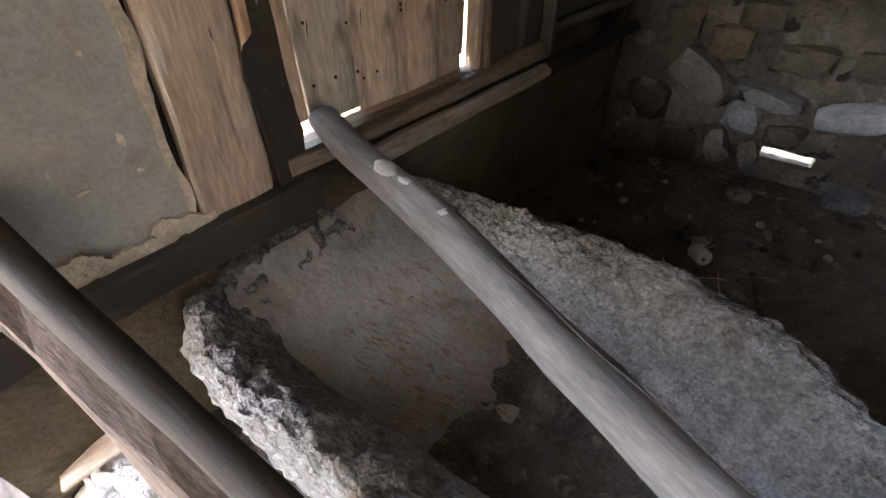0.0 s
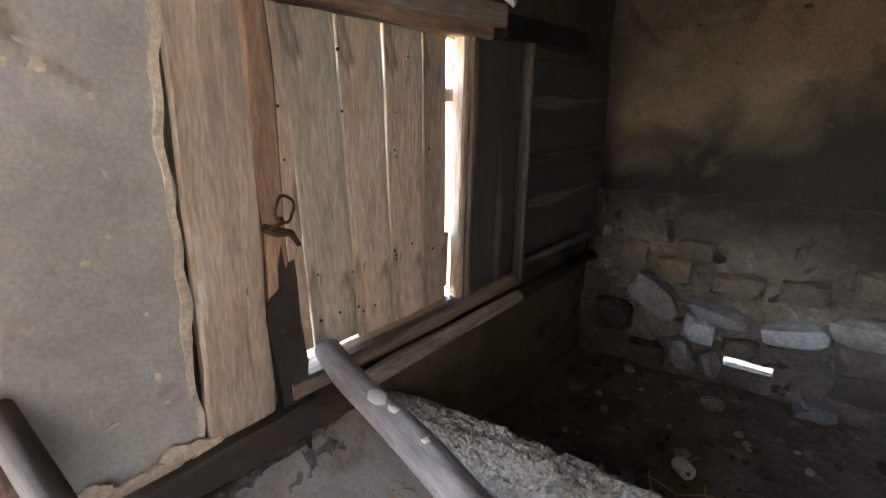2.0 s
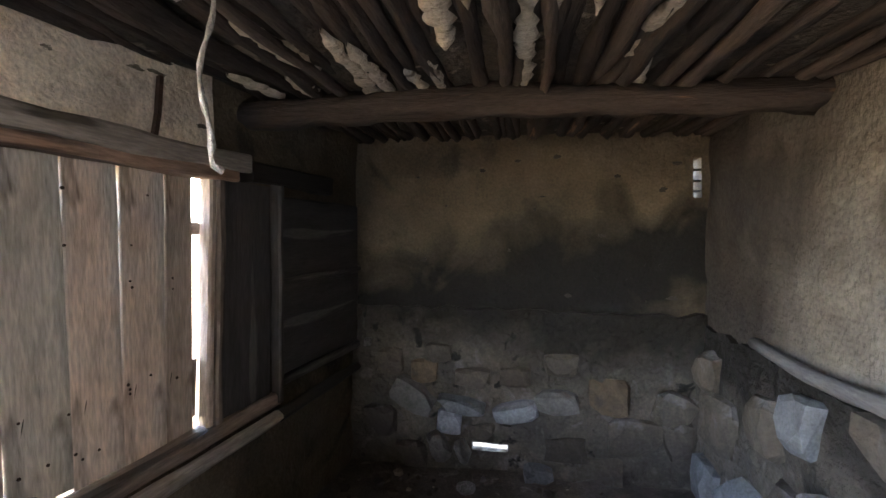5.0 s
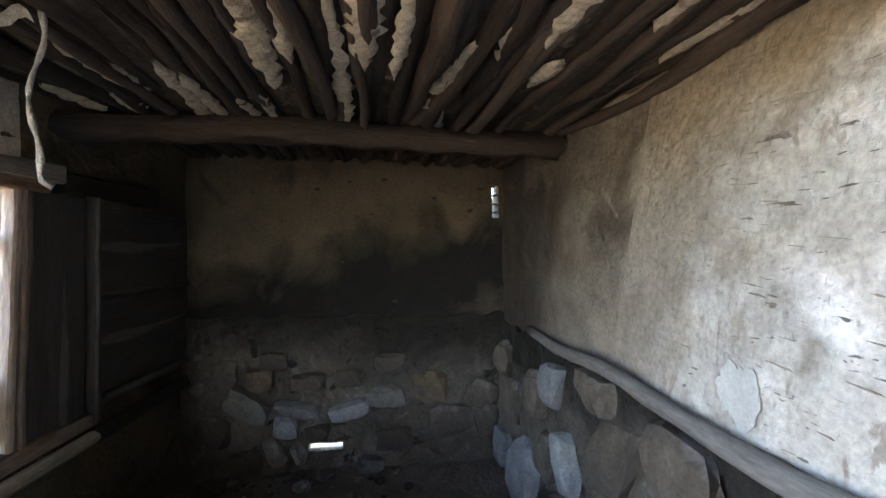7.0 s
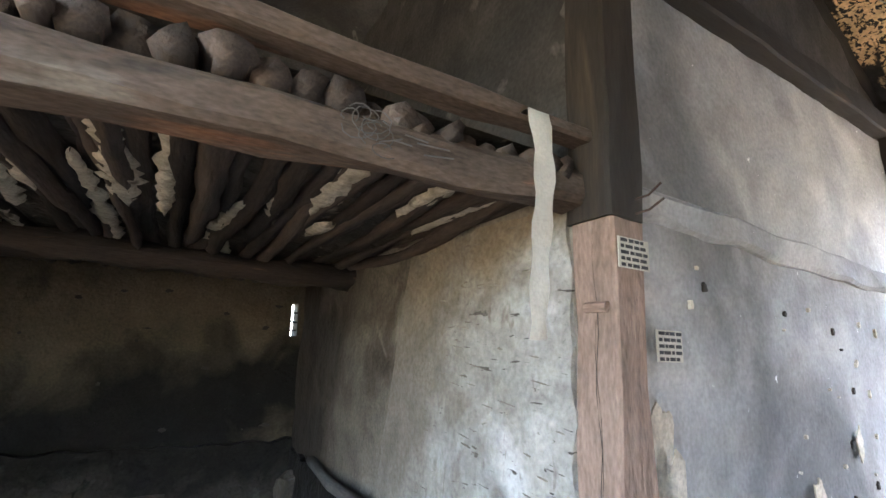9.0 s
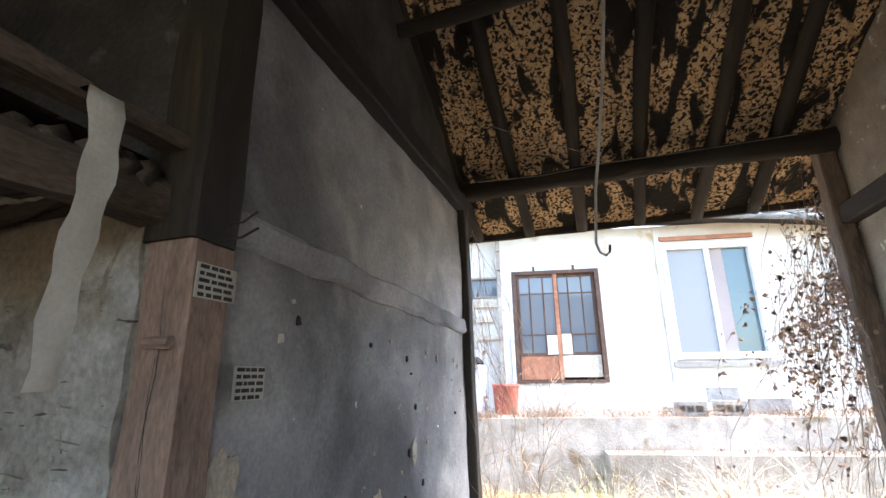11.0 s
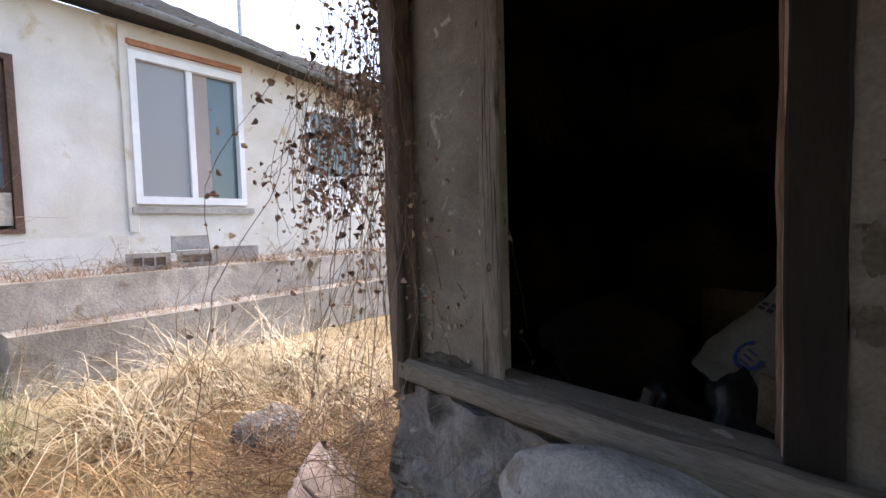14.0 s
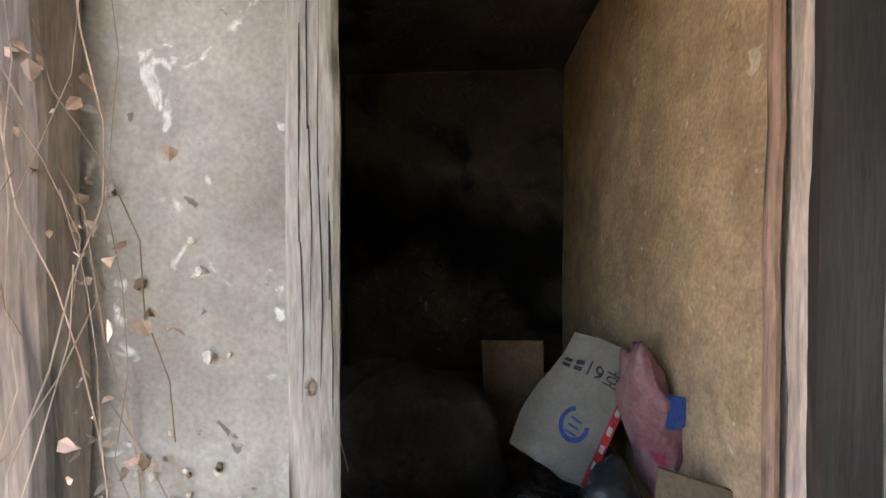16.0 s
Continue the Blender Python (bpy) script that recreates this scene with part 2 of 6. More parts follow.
STONE_PALE = mat("pale_rough_granite", (0.215, 0.211, 0.206), (0.155, 0.151, 0.146), 9.0, 48, spots=[((0.142, 0.131, 0.120), 5.0, 0.62, 0.08), ((0.310, 0.306, 0.303), 14.0, 0.66, 0.05)], bump=1.0, depth=0.036, grit=0.55)
FOOTING = mat("flaking_pale_footing_plaster", (0.40, 0.39, 0.37), (0.27, 0.262, 0.25), 5.0, 36, spots=[((0.10, 0.098, 0.092), 4.0, 0.60, 0.06), ((0.55, 0.53, 0.49), 9.0, 0.66, 0.05)], bump=0.9, depth=0.02)
BOULDER = mat("pale_limewashed_boulder", (0.710, 0.710, 0.693), (0.558, 0.550, 0.524), 4.0, 40, spots=[((0.406, 0.372, 0.321), 5.0, 0.58, 0.08), ((0.237, 0.220, 0.203), 18.0, 0.68, 0.04)], bump=0.9, depth=0.02)
DIRT = mat("trodden_earth", (0.098, 0.084, 0.072), (0.064, 0.056, 0.048), 2.5, 30, spots=[((0.147, 0.132, 0.113), 8.0, 0.62, 0.07)], bump=1.0, depth=0.025)
LITTER = mat("dark_earth_and_chaff", (0.135, 0.12, 0.103), (0.075, 0.066, 0.057), 6.0, 45, spots=[((0.223, 0.190, 0.145), 20.0, 0.64, 0.05)], bump=1.0, depth=0.02)
# near-black mud: the darkness of loft and roof is put into its colour
LOFT_SHADE_MUD = mat("loft_shade_mud", (0.075, 0.070, 0.066), (0.040, 0.038, 0.036), 2.0, 30, spots=[((0.12, 0.115, 0.105), 6.0, 0.66, 0.05)], bump=0.7)
GROUND = mat("dry_grass_ground", (0.303, 0.227, 0.122), (0.212, 0.151, 0.081), 1.2, 20, spots=[((0.136, 0.101, 0.066), 3.0, 0.6, 0.1)], bump=1.0, depth=0.03)
CONCRETE = mat("weathered_concrete", (0.440, 0.409, 0.368), (0.336, 0.304, 0.262), 1.8, 34, spots=[((0.220, 0.179, 0.126), 2.8, 0.58, 0.1)], bump=0.6, vary=0.1)
WHITEWASH = mat("stained_whitewash", (0.655, 0.627, 0.572), (0.577, 0.534, 0.452), 1.2, 30, spots=[((0.474, 0.364, 0.211), 2.4, 0.64, 0.1)], bump=0.3, depth=0.008, grit=0.08)
WHITE_PVC = mat("white_window_plastic", (0.78, 0.78, 0.77), (0.70, 0.70, 0.68), 3, 30, rough=0.4, bump=0.05, grit=0.05)
DOOR_BROWN = mat("brown_painted_door_wood", (0.13, 0.075, 0.05), (0.085, 0.052, 0.038), 3, 24, rough=0.6, bump=0.2)
PANEL_RED = mat("faded_orange_board", (0.42, 0.19, 0.11), (0.34, 0.15, 0.085), 3, 24, bump=0.2)
PANEL_CREAM = mat("cream_board", (0.62, 0.54, 0.43), (0.52, 0.45, 0.35), 3, 24, bump=0.2)
PAPER = mat("yellowed_paper", (0.60, 0.57, 0.50), (0.50, 0.47, 0.40), 5, 40, bump=0.2, grit=0.1)
GUTTER = mat("weathered_gutter_metal", (0.25, 0.265, 0.275), (0.17, 0.18, 0.185), 3, 30, rough=0.55, metal=0.1, bump=0.2, spots=[((0.12, 0.10, 0.085), 5.0, 0.62, 0.08)])
METAL_GREY = mat("dull_grey_metal", (0.48, 0.49, 0.50), (0.38, 0.39, 0.40), 3, 30, rough=0.5, metal=0.1, bump=0.1)
ROOF_TILE = mat("grey_cement_roof_tile", (0.108, 0.103, 0.097), (0.076, 0.070, 0.065), 3, 30, bump=0.5)
RUST = mat("rusty_iron", (0.07, 0.042, 0.030), (0.042, 0.029, 0.024), 8, 50, rough=0.8, metal=0.3, bump=0.5)
PANE = glass("dim_window_pane", (0.14, 0.155, 0.165))
PANE_FROST = glass("frosted_window_pane", (0.25, 0.255, 0.255), 0.35)
PANE_TEAL = glass("teal_window_pane", (0.085, 0.135, 0.145), 0.1)
CURTAIN = mat("pale_curtain_cloth", (0.38, 0.32, 0.30), (0.33, 0.28, 0.26), 1, 30, bump=0.0, grit=0.06)
CLOTH = mat("dirty_white_cloth_strip", (0.62, 0.60, 0.54), (0.52, 0.49, 0.43), 5, 60, bump=0.3, grit=0.12)
ROPE = mat("dusty_pale_rope", (0.345, 0.330, 0.307), (0.255, 0.240, 0.217), 12, 90, bump=0.8)
BLACK_PLASTIC = mat("black_plastic_film", (0.02, 0.021, 0.023), (0.035, 0.036, 0.038), 3, 20, rough=0.3, bump=0.4, depth=0.02)
DARK_SACK = mat("dark_grimy_sackcloth", (0.054, 0.045, 0.036), (0.037, 0.032, 0.027), 4, 40, bump=0.6)
CARD = mat("brown_cardboard", (0.180, 0.130, 0.080), (0.145, 0.102, 0.062), 3, 30, bump=0.3)
SACK = mat("cream_paper_sack", (0.273, 0.248, 0.208), (0.224, 0.200, 0.161), 4, 40, bump=0.4, grit=0.15)
RED_PRINT = mat("red_print", (0.55, 0.05, 0.06), (0.45, 0.04, 0.05), 6, 40, bump=0.1)
BLUE_PRINT = mat("blue_print", (0.06, 0.10, 0.30), (0.05, 0.08, 0.22), 6, 40, bump=0.1)
INK = mat("black_print", (0.04, 0.04, 0.045), (0.06, 0.06, 0.065), 6, 40, bump=0.1)
PINK_BAG = mat("faded_pink_plastic_bag", (0.252, 0.090, 0.102), (0.300, 0.180, 0.174), 5, 30, rough=0.45, bump=0.4, spots=[((0.060, 0.168, 0.096), 6.0, 0.66, 0.03), ((0.330, 0.048, 0.096), 4.0, 0.60, 0.05)])
BLUE_PLASTIC = mat("blue_plastic", (0.03, 0.07, 0.24), (0.05, 0.10, 0.30), 5, 30, rough=0.4, bump=0.2)
BARREL = mat("faded_blue_grey_plastic", (0.42, 0.44, 0.52), (0.35, 0.37, 0.44), 3, 30, rough=0.5, bump=0.2)
CRATE_RED = mat("faded_red_plastic", (0.45, 0.13, 0.09), (0.36, 0.10, 0.075), 4, 30, rough=0.6, bump=0.2)
STRAW = mat("dry_straw_grass", (0.473, 0.369, 0.216), (0.387, 0.276, 0.150), 1.5, 9, island=0.35, bump=0.0)
STRAW_PALE = mat("bleached_long_grass", (0.664, 0.575, 0.417), (0.580, 0.471, 0.313), 1.5, 9, island=0.25, bump=0.0)
STRAW_GREEN = mat("grey_green_grass", (0.42, 0.43, 0.28), (0.50, 0.45, 0.28), 1.5, 9, island=0.25, bump=0.0)
BRUSH = mat("dead_brushwood", (0.24, 0.155, 0.10), (0.33, 0.22, 0.14), 2.0, 12, island=0.3, bump=0.0)
VINE_STEM = mat("dry_vine_stem", (0.375, 0.285, 0.210), (0.255, 0.180, 0.135), 3.0, 12, island=0.3, bump=0.0)
VINE_LEAF = mat("withered_vine_leaf", (0.409, 0.291, 0.228), (0.562, 0.415, 0.324), 3.0, 20, island=0.45, bump=0.0)


# ---- mesh helpers ----
class Soup:
    """Vertices and faces that become one mesh."""

    def __init__(self):
        self.v, self.f = [], []

    def quadgrid(self, rows):
        """Joins rows of equally many points to a sheet."""
        base, w = len(self.v), len(rows[0])
        for r in rows:
            self.v.extend(tuple(p) for p in r)
        for i in range(len(rows) - 1):
            for j in range(w - 1):
                k = base + i * w + j
                self.f.append((k, k + 1, k + w + 1, k + w))
        return self

    def rings(self, rings, cap=True):
        base, w = len(self.v), len(rings[0])
        for r in rings:
            self.v.extend(tuple(p) for p in r)
        for i in range(len(rings) - 1):
            for j in range(w):
                k, j2 = base + i * w, (j + 1) % w
                self.f.append((k + j, k + j2, k + w + j2, k + w + j))
        if cap:
            self.f.append(tuple(base + j for j in reversed(range(w))))
            e = base + (len(rings) - 1) * w
            self.f.append(tuple(e + j for j in range(w)))
        return self

    def box(self, x0, x1, y0, y1, z0, z1, c=0.004):
        """A box with chamfered upright edges."""
        c = min(c, (x1 - x0) / 3, (y1 - y0) / 3)
        out = [(x0 + c, y0), (x1 - c, y0), (x1, y0 + c), (x1, y1 - c), (x1 - c, y1), (x0 + c, y1), (x0, y1 - c), (x0, y0 + c)]
        return self.rings([[(x, y, z) for x, y in out] for z in (z0, z1)])

    def tube(self, pts, radii, sides=8, wob=0.0, seed=0.0):
        pts = [Vector(p) for p in pts]
        rings, ref = [], None
        for i, p in enumerate(pts):
            d = (pts[min(i + 1, len(pts) - 1)] - pts[max(i - 1, 0)]).normalized()
            if ref is None:
                ref = Vector((0, 0, 1)) if abs(d.z) < 0.9 else Vector((1, 0, 0))
            s = d.cross(ref).normalized()
            ref = s.cross(d).normalized()
            r = radii[i] if hasattr(radii, "__len__") else radii
            ring = []
            for k in range(sides):
                a = 2 * math.pi * k / sides
                rr = r * (1 + wob * noise.noise((p * 3 + s * math.cos(a) + ref * math.sin(a)) * 1.7 + Vector((seed, seed, 0))))
                ring.append(p + s * (rr * math.cos(a)) + ref * (rr * math.sin(a)))
            rings.append(ring)
        return self.rings(rings)


def obj(name, soup, material, parent=None, label="", m=None, smooth=False, category="", kind="", group=""):
    me = bpy.data.meshes.new(name)
    me.from_pydata([tuple(p) for p in soup.v], [], soup.f)
    bm = bmesh.new()
    bm.from_mesh(me)
    bmesh.ops.recalc_face_normals(bm, faces=bm.faces)
    bm.to_mesh(me)
    bm.free()
    me.materials.append(material)
    if smooth:
        for p in me.polygons:
            p.use_smooth = True
    ob = new(name, me)
    if m is not None:
        ob.matrix_basis = m
    if parent:
        ob.parent = parent
    return tagged(ob, label, category, group, kind)


def thing(name, label, category, group="", m=None, kind=""):
    ob = new(name)
    ob.empty_display_size = 0.05
    if m is not None:
        ob.matrix_basis = m
    return tagged(ob, label, category, group, kind)


def basis(p0, p1, up=(0, 0, 1)):
    """A pose at p0 with x towards p1 and z near up."""
    x = (Vector(p1) - Vector(p0)).normalized()
    z = Vector(up)
    z = (z - x * z.dot(x)).normalized()
    y = z.cross(x)
    m = Matrix((x, y, z)).transposed().to_4x4()
    m.translation = Vector(p0)
    return m


def beam_soup(length, w, h, wear=0.004, bow=0.0, seed=0.0, step=0.12, c=0.008):
    """A sawn or hewn timber along x, its centre line on the axis, with uneven faces and worn edges."""
    s, rows = Soup(), max(2, int(length / step) + 1)
    c = min(c, w / 3, h / 3)
    prof = [(-w / 2 + c, -h / 2), (0, -h / 2), (w / 2 - c, -h / 2), (w / 2, -h / 2 + c), (w / 2, h / 2 - c), (w / 2 - c, h / 2), (0, h / 2), (-w / 2 + c, h / 2), (-w / 2, h / 2 - c), (-w / 2, -h / 2 + c)]
    rings = []
    for i in range(rows):
        x = length * i / (rows - 1)
        lift = bow * math.sin(math.pi * i / (rows - 1))
        ring = []
        for k, (y, z) in enumerate(prof):
            q = Vector((x * 4 + seed, y * 12, z * 12 + seed))
            ring.append((x, y + wear * noise.noise(q) * 2, z + lift + wear * 2 * noise.noise(q + Vector((7, 3, 1)))))
        rings.append(ring)
    return s.rings(rings)


def timber(name, p0, p1, w, h, material, parent=None, label="", up=(0, 0, 1), wear=0.004, bow=0.0, seed=None, category="", kind="", c=0.008):
    seed = random.random() * 50 if seed is None else seed
    length = (Vector(p1) - Vector(p0)).length
    return obj(name, beam_soup(length, w, h, wear, bow, seed, c=c), material, parent, label, basis(p0, p1, up), category=category, kind=kind)


def pole(name, p0, p1, r0, r1, material, parent=None, label="", crook=0.02, sides=8, seed=None, wob=0.35, category="", kind="", step=0.14, group=""):
    """A round, tapered and crooked pole, along its own x."""
    seed = random.random() * 50 if seed is None else seed
    length = (Vector(p1) - Vector(p0)).length
    n = max(3, int(length / step) + 1)
    pts, rad = [], []
    for i in range(n):
        f = i / (n - 1)
        e = math.sin(math.pi * f)
        pts.append((length * f, crook * e * noise.noise((f * 2.2 + seed, 0.5, 0)) * 2, crook * e * noise.noise((f * 2.2, seed, 4.5)) * 2))
        rad.append((r0 + (r1 - r0) * f) * (1 + 0.12 * noise.noise((f * 6, seed, 9))))
    return obj(name, Soup().tube(pts, rad, sides, wob, seed), material, parent, label, basis(p0, p1), smooth=True, category=category, kind=kind, group=group)


def panel_soup(at, u0, u1, z0, z1, thick, holes=(), amp=0.01, res=0.06, seed=0.0, ragged=0.0):
    """An upright slab with openings through it. at(u, off, z) gives the world; its face is uneven by amp."""
    us = sorted({round(x, 4) for x in [u0, u1, *(h[0] for h in holes), *(h[1] for h in holes)] if u0 <= x <= u1})
    zs = sorted({round(x, 4) for x in [z0, z1, *(h[2] for h in holes), *(h[3] for h in holes)] if z0 <= x <= z1})

    def fill(a):
        out = [a[0]]
        for p, q in zip(a, a[1:]):
            k = max(1, int(round((q - p) / res)))
            out += [p + (q - p) * i / k for i in range(1, k + 1)]
        return out

    us, zs = fill(us), fill(zs)
    s, ids = Soup(), {}

    def vid(i, j, back):
        key = (i, j, back)
        if key not in ids:
            u, z = us[i], zs[j]
            if ragged:
                edge_u, edge_z = i in (0, len(us) - 1), j in (0, len(zs) - 1)
                if edge_u:
                    u += ragged * noise.noise((u * 9, z * 9, seed)) * 2
                if edge_z:
                    z += ragged * noise.noise((u * 9, z * 9, seed + 5)) * 2
            off = -thick if back else amp * (noise.noise((u * 2.3, z * 2.3, seed)) * 1.4 + 0.6 * noise.noise((u * 8, z * 8, seed + 3)))
            ids[key] = len(s.v)
            s.v.append(tuple(at(u, off, z)))
        return ids[key]

    def solid(i, j):
        if not (0 <= i < len(us) - 1 and 0 <= j < len(zs) - 1):
            return False
        u, z = (us[i] + us[i + 1]) / 2, (zs[j] + zs[j + 1]) / 2
        return not any(h[0] < u < h[1] and h[2] < z < h[3] for h in holes)

    for i in range(len(us) - 1):
        for j in range(len(zs) - 1):
            if not solid(i, j):
                continue
            for back in (False, True):
                s.f.append((vid(i, j, back), vid(i + 1, j, back), vid(i + 1, j + 1, back), vid(i, j + 1, back)))
            for di, dj, a, b in ((-1, 0, (0, 0), (0, 1)), (1, 0, (1, 0), (1, 1)), (0, -1, (0, 0), (1, 0)), (0, 1, (0, 1), (1, 1))):
                if not solid(i + di, j + dj):
                    p, q = (i + a[0], j + a[1]), (i + b[0], j + b[1])
                    s.f.append((vid(*p, False), vid(*q, False), vid(*q, True), vid(*p, True)))
    return s


def rock_soup(rx, ry, rz, seed=0.0, rough=0.25, cuts=2, flat=0.0):
    bm = bmesh.new()
    bmesh.ops.create_icosphere(bm, subdivisions=cuts, radius=1)
    s = Soup()
    for v in bm.verts:
        p = v.co
        k = 1 + rough * (noise.noise(p * 1.3 + Vector((seed, 0, seed))) * 1.3 + 0.5 * noise.noise(p * 3.1 + Vector((0, seed, 0))))
        q = Vector((p.x * k, p.y * k, p.z * k))
        if flat:
            for a in range(3):
                q[a] = max(-1 + flat, min(1 - flat, q[a]))
        s.v.append((q.x * rx, q.y * ry, q.z * rz))
    s.f = [tuple(v.index for v in f.verts) for f in bm.faces]
    bm.free()
    return s


# ---- wall frames: along, out of the face, up ----
W_TURN = math.atan(0.135)


def west(u, off, z):
    return (-0.955 + u * math.sin(W_TURN) + off * math.cos(W_TURN), 0.5 + u * math.cos(W_TURN) - off * math.sin(W_TURN), z)


def north(u, off, z):
    return (u, 2.58 - off, z)


def east(u, off, z):
    return (1.43 - off, u, z)


def pass_n(u, off, z):
    return (u, -0.066 + 0.03 * (u - 1.55) - off, z)


def pass_s(u, off, z):
    return (u, -2.30 + off, z)


H_TURN = radians(10)


def house_at(u, off, z):
    return (8.82 + u * math.sin(H_TURN) - off * math.cos(H_TURN), -0.26 - u * math.cos(H_TURN) - off * math.sin(H_TURN), z)


# ---- ground and floor ----
def ground_height(x, y):
    f = min(1, max(0, (x - 3.9) / 3.0))
    h = -0.07 + 0.30 * f * f * (3 - 2 * f)
    if 3.9 < x < 8:
        h += 0.05 * noise.noise((x * 0.9, y * 0.9, 2.0))
    return h


def axis(lo, hi, step, far):
    a = [lo + (hi - lo) * i / round((hi - lo) / step) for i in range(round((hi - lo) / step) + 1)]
    out, d = [], step
    x = hi
    while x < far:
        d *= 1.7
        x += d
        out.append(x)
    low, d, x = [], step, lo
    while x > -far:
        d *= 1.7
        x -= d
        low.append(x)
    return low[::-1] + a + out


obj("ground", Soup().quadgrid([[(x, y, ground_height(x, y)) for y in axis(-8, 6, 0.25, 1500)] for x in axis(-2, 9, 0.25, 1500)]), GROUND, smooth=True, kind="structure", label="yard ground of dry earth under dead grass", category="ground")


def floor_height(x, y):
    h = 0.012 * noise.noise((x * 3, y * 3, 0)) + 0.008 * noise.noise((x * 11, y * 11, 5))
    return h + 0.02 * max(0, (y - 2.2) / 0.4) ** 2


obj("floor", Soup().quadgrid([[(-1.3 + 0.06 * i, -2.45 + 0.06 * j, floor_height(-1.3 + 0.06 * i, -2.45 + 0.06 * j)) for j in range(86)] for i in range(87)]), DIRT, smooth=True, kind="structure", label="uneven trodden earth floor of the byre and gateway", category="floor")

# ---- byre walls ----
DOOR = (0.13, 0.985, 0.645, 1.70)
PIN = [(1.985, 2.015, 0.69, 0.712), (1.725, 1.738, 1.748, 1.758), (1.752, 1.775, 1.744, 1.758)]
wall_west = obj("wall_west", panel_soup(west, -0.72, 2.14, -0.05, 2.75, 0.14, [DOOR, *PIN], 0.012, 0.07, 1.0), MUD_SOOT_SHADE, kind="structure", label="sooty mud wall with a plank hatch in it", category="wall")
obj("wall_upper", panel_soup(lambda u, o, z: west(u, o + 0.016, z), -0.72, 0.90, 1.79, 2.08, 0.012, (), 0.010, 0.05, 2.0, 0.01), MUD, wall_west, "tan mud plaster above the lintel")
obj("cement_render", panel_soup(lambda u, o, z: west(u - 0.05 * (1.72 - z) * (u > -0.2), o + 0.022, z), -0.72, -0.092, 0.60, 1.735, 0.018, (), 0.005, 0.04, 3.0, 0.012), CEMENT, wall_west, "smooth grey cement render with a broken edge")
obj("mud_edge", panel_soup(lambda u, o, z: west(u - 0.05 * (1.72 - z), o + 0.026, z), -0.105, -0.084, 0.60, 1.73, 0.02, (), 0.010, 0.03, 4.0, 0.012), CEMENT_BARE, wall_west, "crumbling pale mud along the render's edge")
obj("mud_edge", panel_soup(lambda u, o, z: west(u, o + 0.026, z), -0.66, -0.14, 0.585, 0.635, 0.02, (), 0.012, 0.03, 6.0, 0.014), CEMENT_BARE, wall_west)

NORTH_HOLES = [(0.09, 0.33, 0.06, 0.20), (0.25, 0.36, 0.27, 0.33), (1.345, 1.39, 1.70, 1.93), (1.10, 1.115, 1.09, 1.1)]
wall_north = obj("wall_north", panel_soup(north, -0.75, 1.45, -0.05, 2.75, 0.16, NORTH_HOLES, 0.02, 0.06, 9.0), MUD_SOOT_SHADE, kind="structure", label="mud wall blackened by smoke and painted shade above a rubble footing", category="wall")
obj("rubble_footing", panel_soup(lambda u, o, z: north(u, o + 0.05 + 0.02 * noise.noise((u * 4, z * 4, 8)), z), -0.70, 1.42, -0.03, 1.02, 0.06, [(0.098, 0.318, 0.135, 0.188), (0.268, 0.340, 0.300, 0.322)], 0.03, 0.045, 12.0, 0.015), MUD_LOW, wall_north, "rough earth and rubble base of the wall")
for z in (1.74, 1.80, 1.86):
    timber("slat", north(1.335, -0.03, z), north(1.40, -0.03, z), 0.02, 0.012, WOOD_DARK, wall_north, "slat across the vent hole")

wall_east = obj("wall_east", panel_soup(east, 0.004, 2.60, -0.05, 2.13, 0.14, (), 0.018, 0.06, 15.0), MUD_BROWN, kind="structure", label="pale cracked mud plaster wall, soot stains and fading light in its colour", category="wall")
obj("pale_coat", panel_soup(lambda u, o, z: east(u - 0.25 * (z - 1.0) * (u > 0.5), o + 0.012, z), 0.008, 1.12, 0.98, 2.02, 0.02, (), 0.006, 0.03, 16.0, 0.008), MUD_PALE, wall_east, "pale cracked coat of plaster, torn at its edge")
obj("wall_loft", panel_soup(east, -0.02, 2.60, 2.13, 3.6, 0.14, (), 0.018, 0.08, 18.0), LOFT_SHADE_MUD, kind="structure", label="mud wall above the byre ceiling, loft shade in its colour", category="wall")
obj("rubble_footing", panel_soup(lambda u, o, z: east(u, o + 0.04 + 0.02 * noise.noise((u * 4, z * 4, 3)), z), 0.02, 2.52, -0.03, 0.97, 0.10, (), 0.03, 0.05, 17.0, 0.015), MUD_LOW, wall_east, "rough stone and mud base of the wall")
pole("ledge_pole", east(0.05, 0.045, 0.975), east(1.95, 0.035, 1.015), 0.035, 0.028, LOG, wall_east, "dusty pole laid along the footing", crook=0.03)

# ---- west wall joinery ----
joinery = thing("plank_hatch", "closed hatch of worn brown planks with light in its gaps", "door")
for k, (b0, b1, t0, t1, m) in enumerate([(0.180, 0.225, 0.152, 0.210, WOOD_TAN), (0.228, 0.402, 0.213, 0.370, PLANK_GREY), (0.404, 0.5495, 0.372, 0.5495, PLANK), (0.554, 0.717, 0.553, 0.714, PLANK), (0.719, 0.828, 0.718, 0.842, PLANK)]):
    lift = (0.065, 0.046, 0.036, 0.032, 0.037)[k]
    timber("plank", west((b0 + b1) / 2, -0.045, 0.672 + lift), west((t0 + t1) / 2, -0.045, 1.70), (b1 - b0 + t1 - t0) / 2, 0.022, m, joinery, up=(math.cos(W_TURN), -math.sin(W_TURN), 0), wear=0.0015, c=0.003)
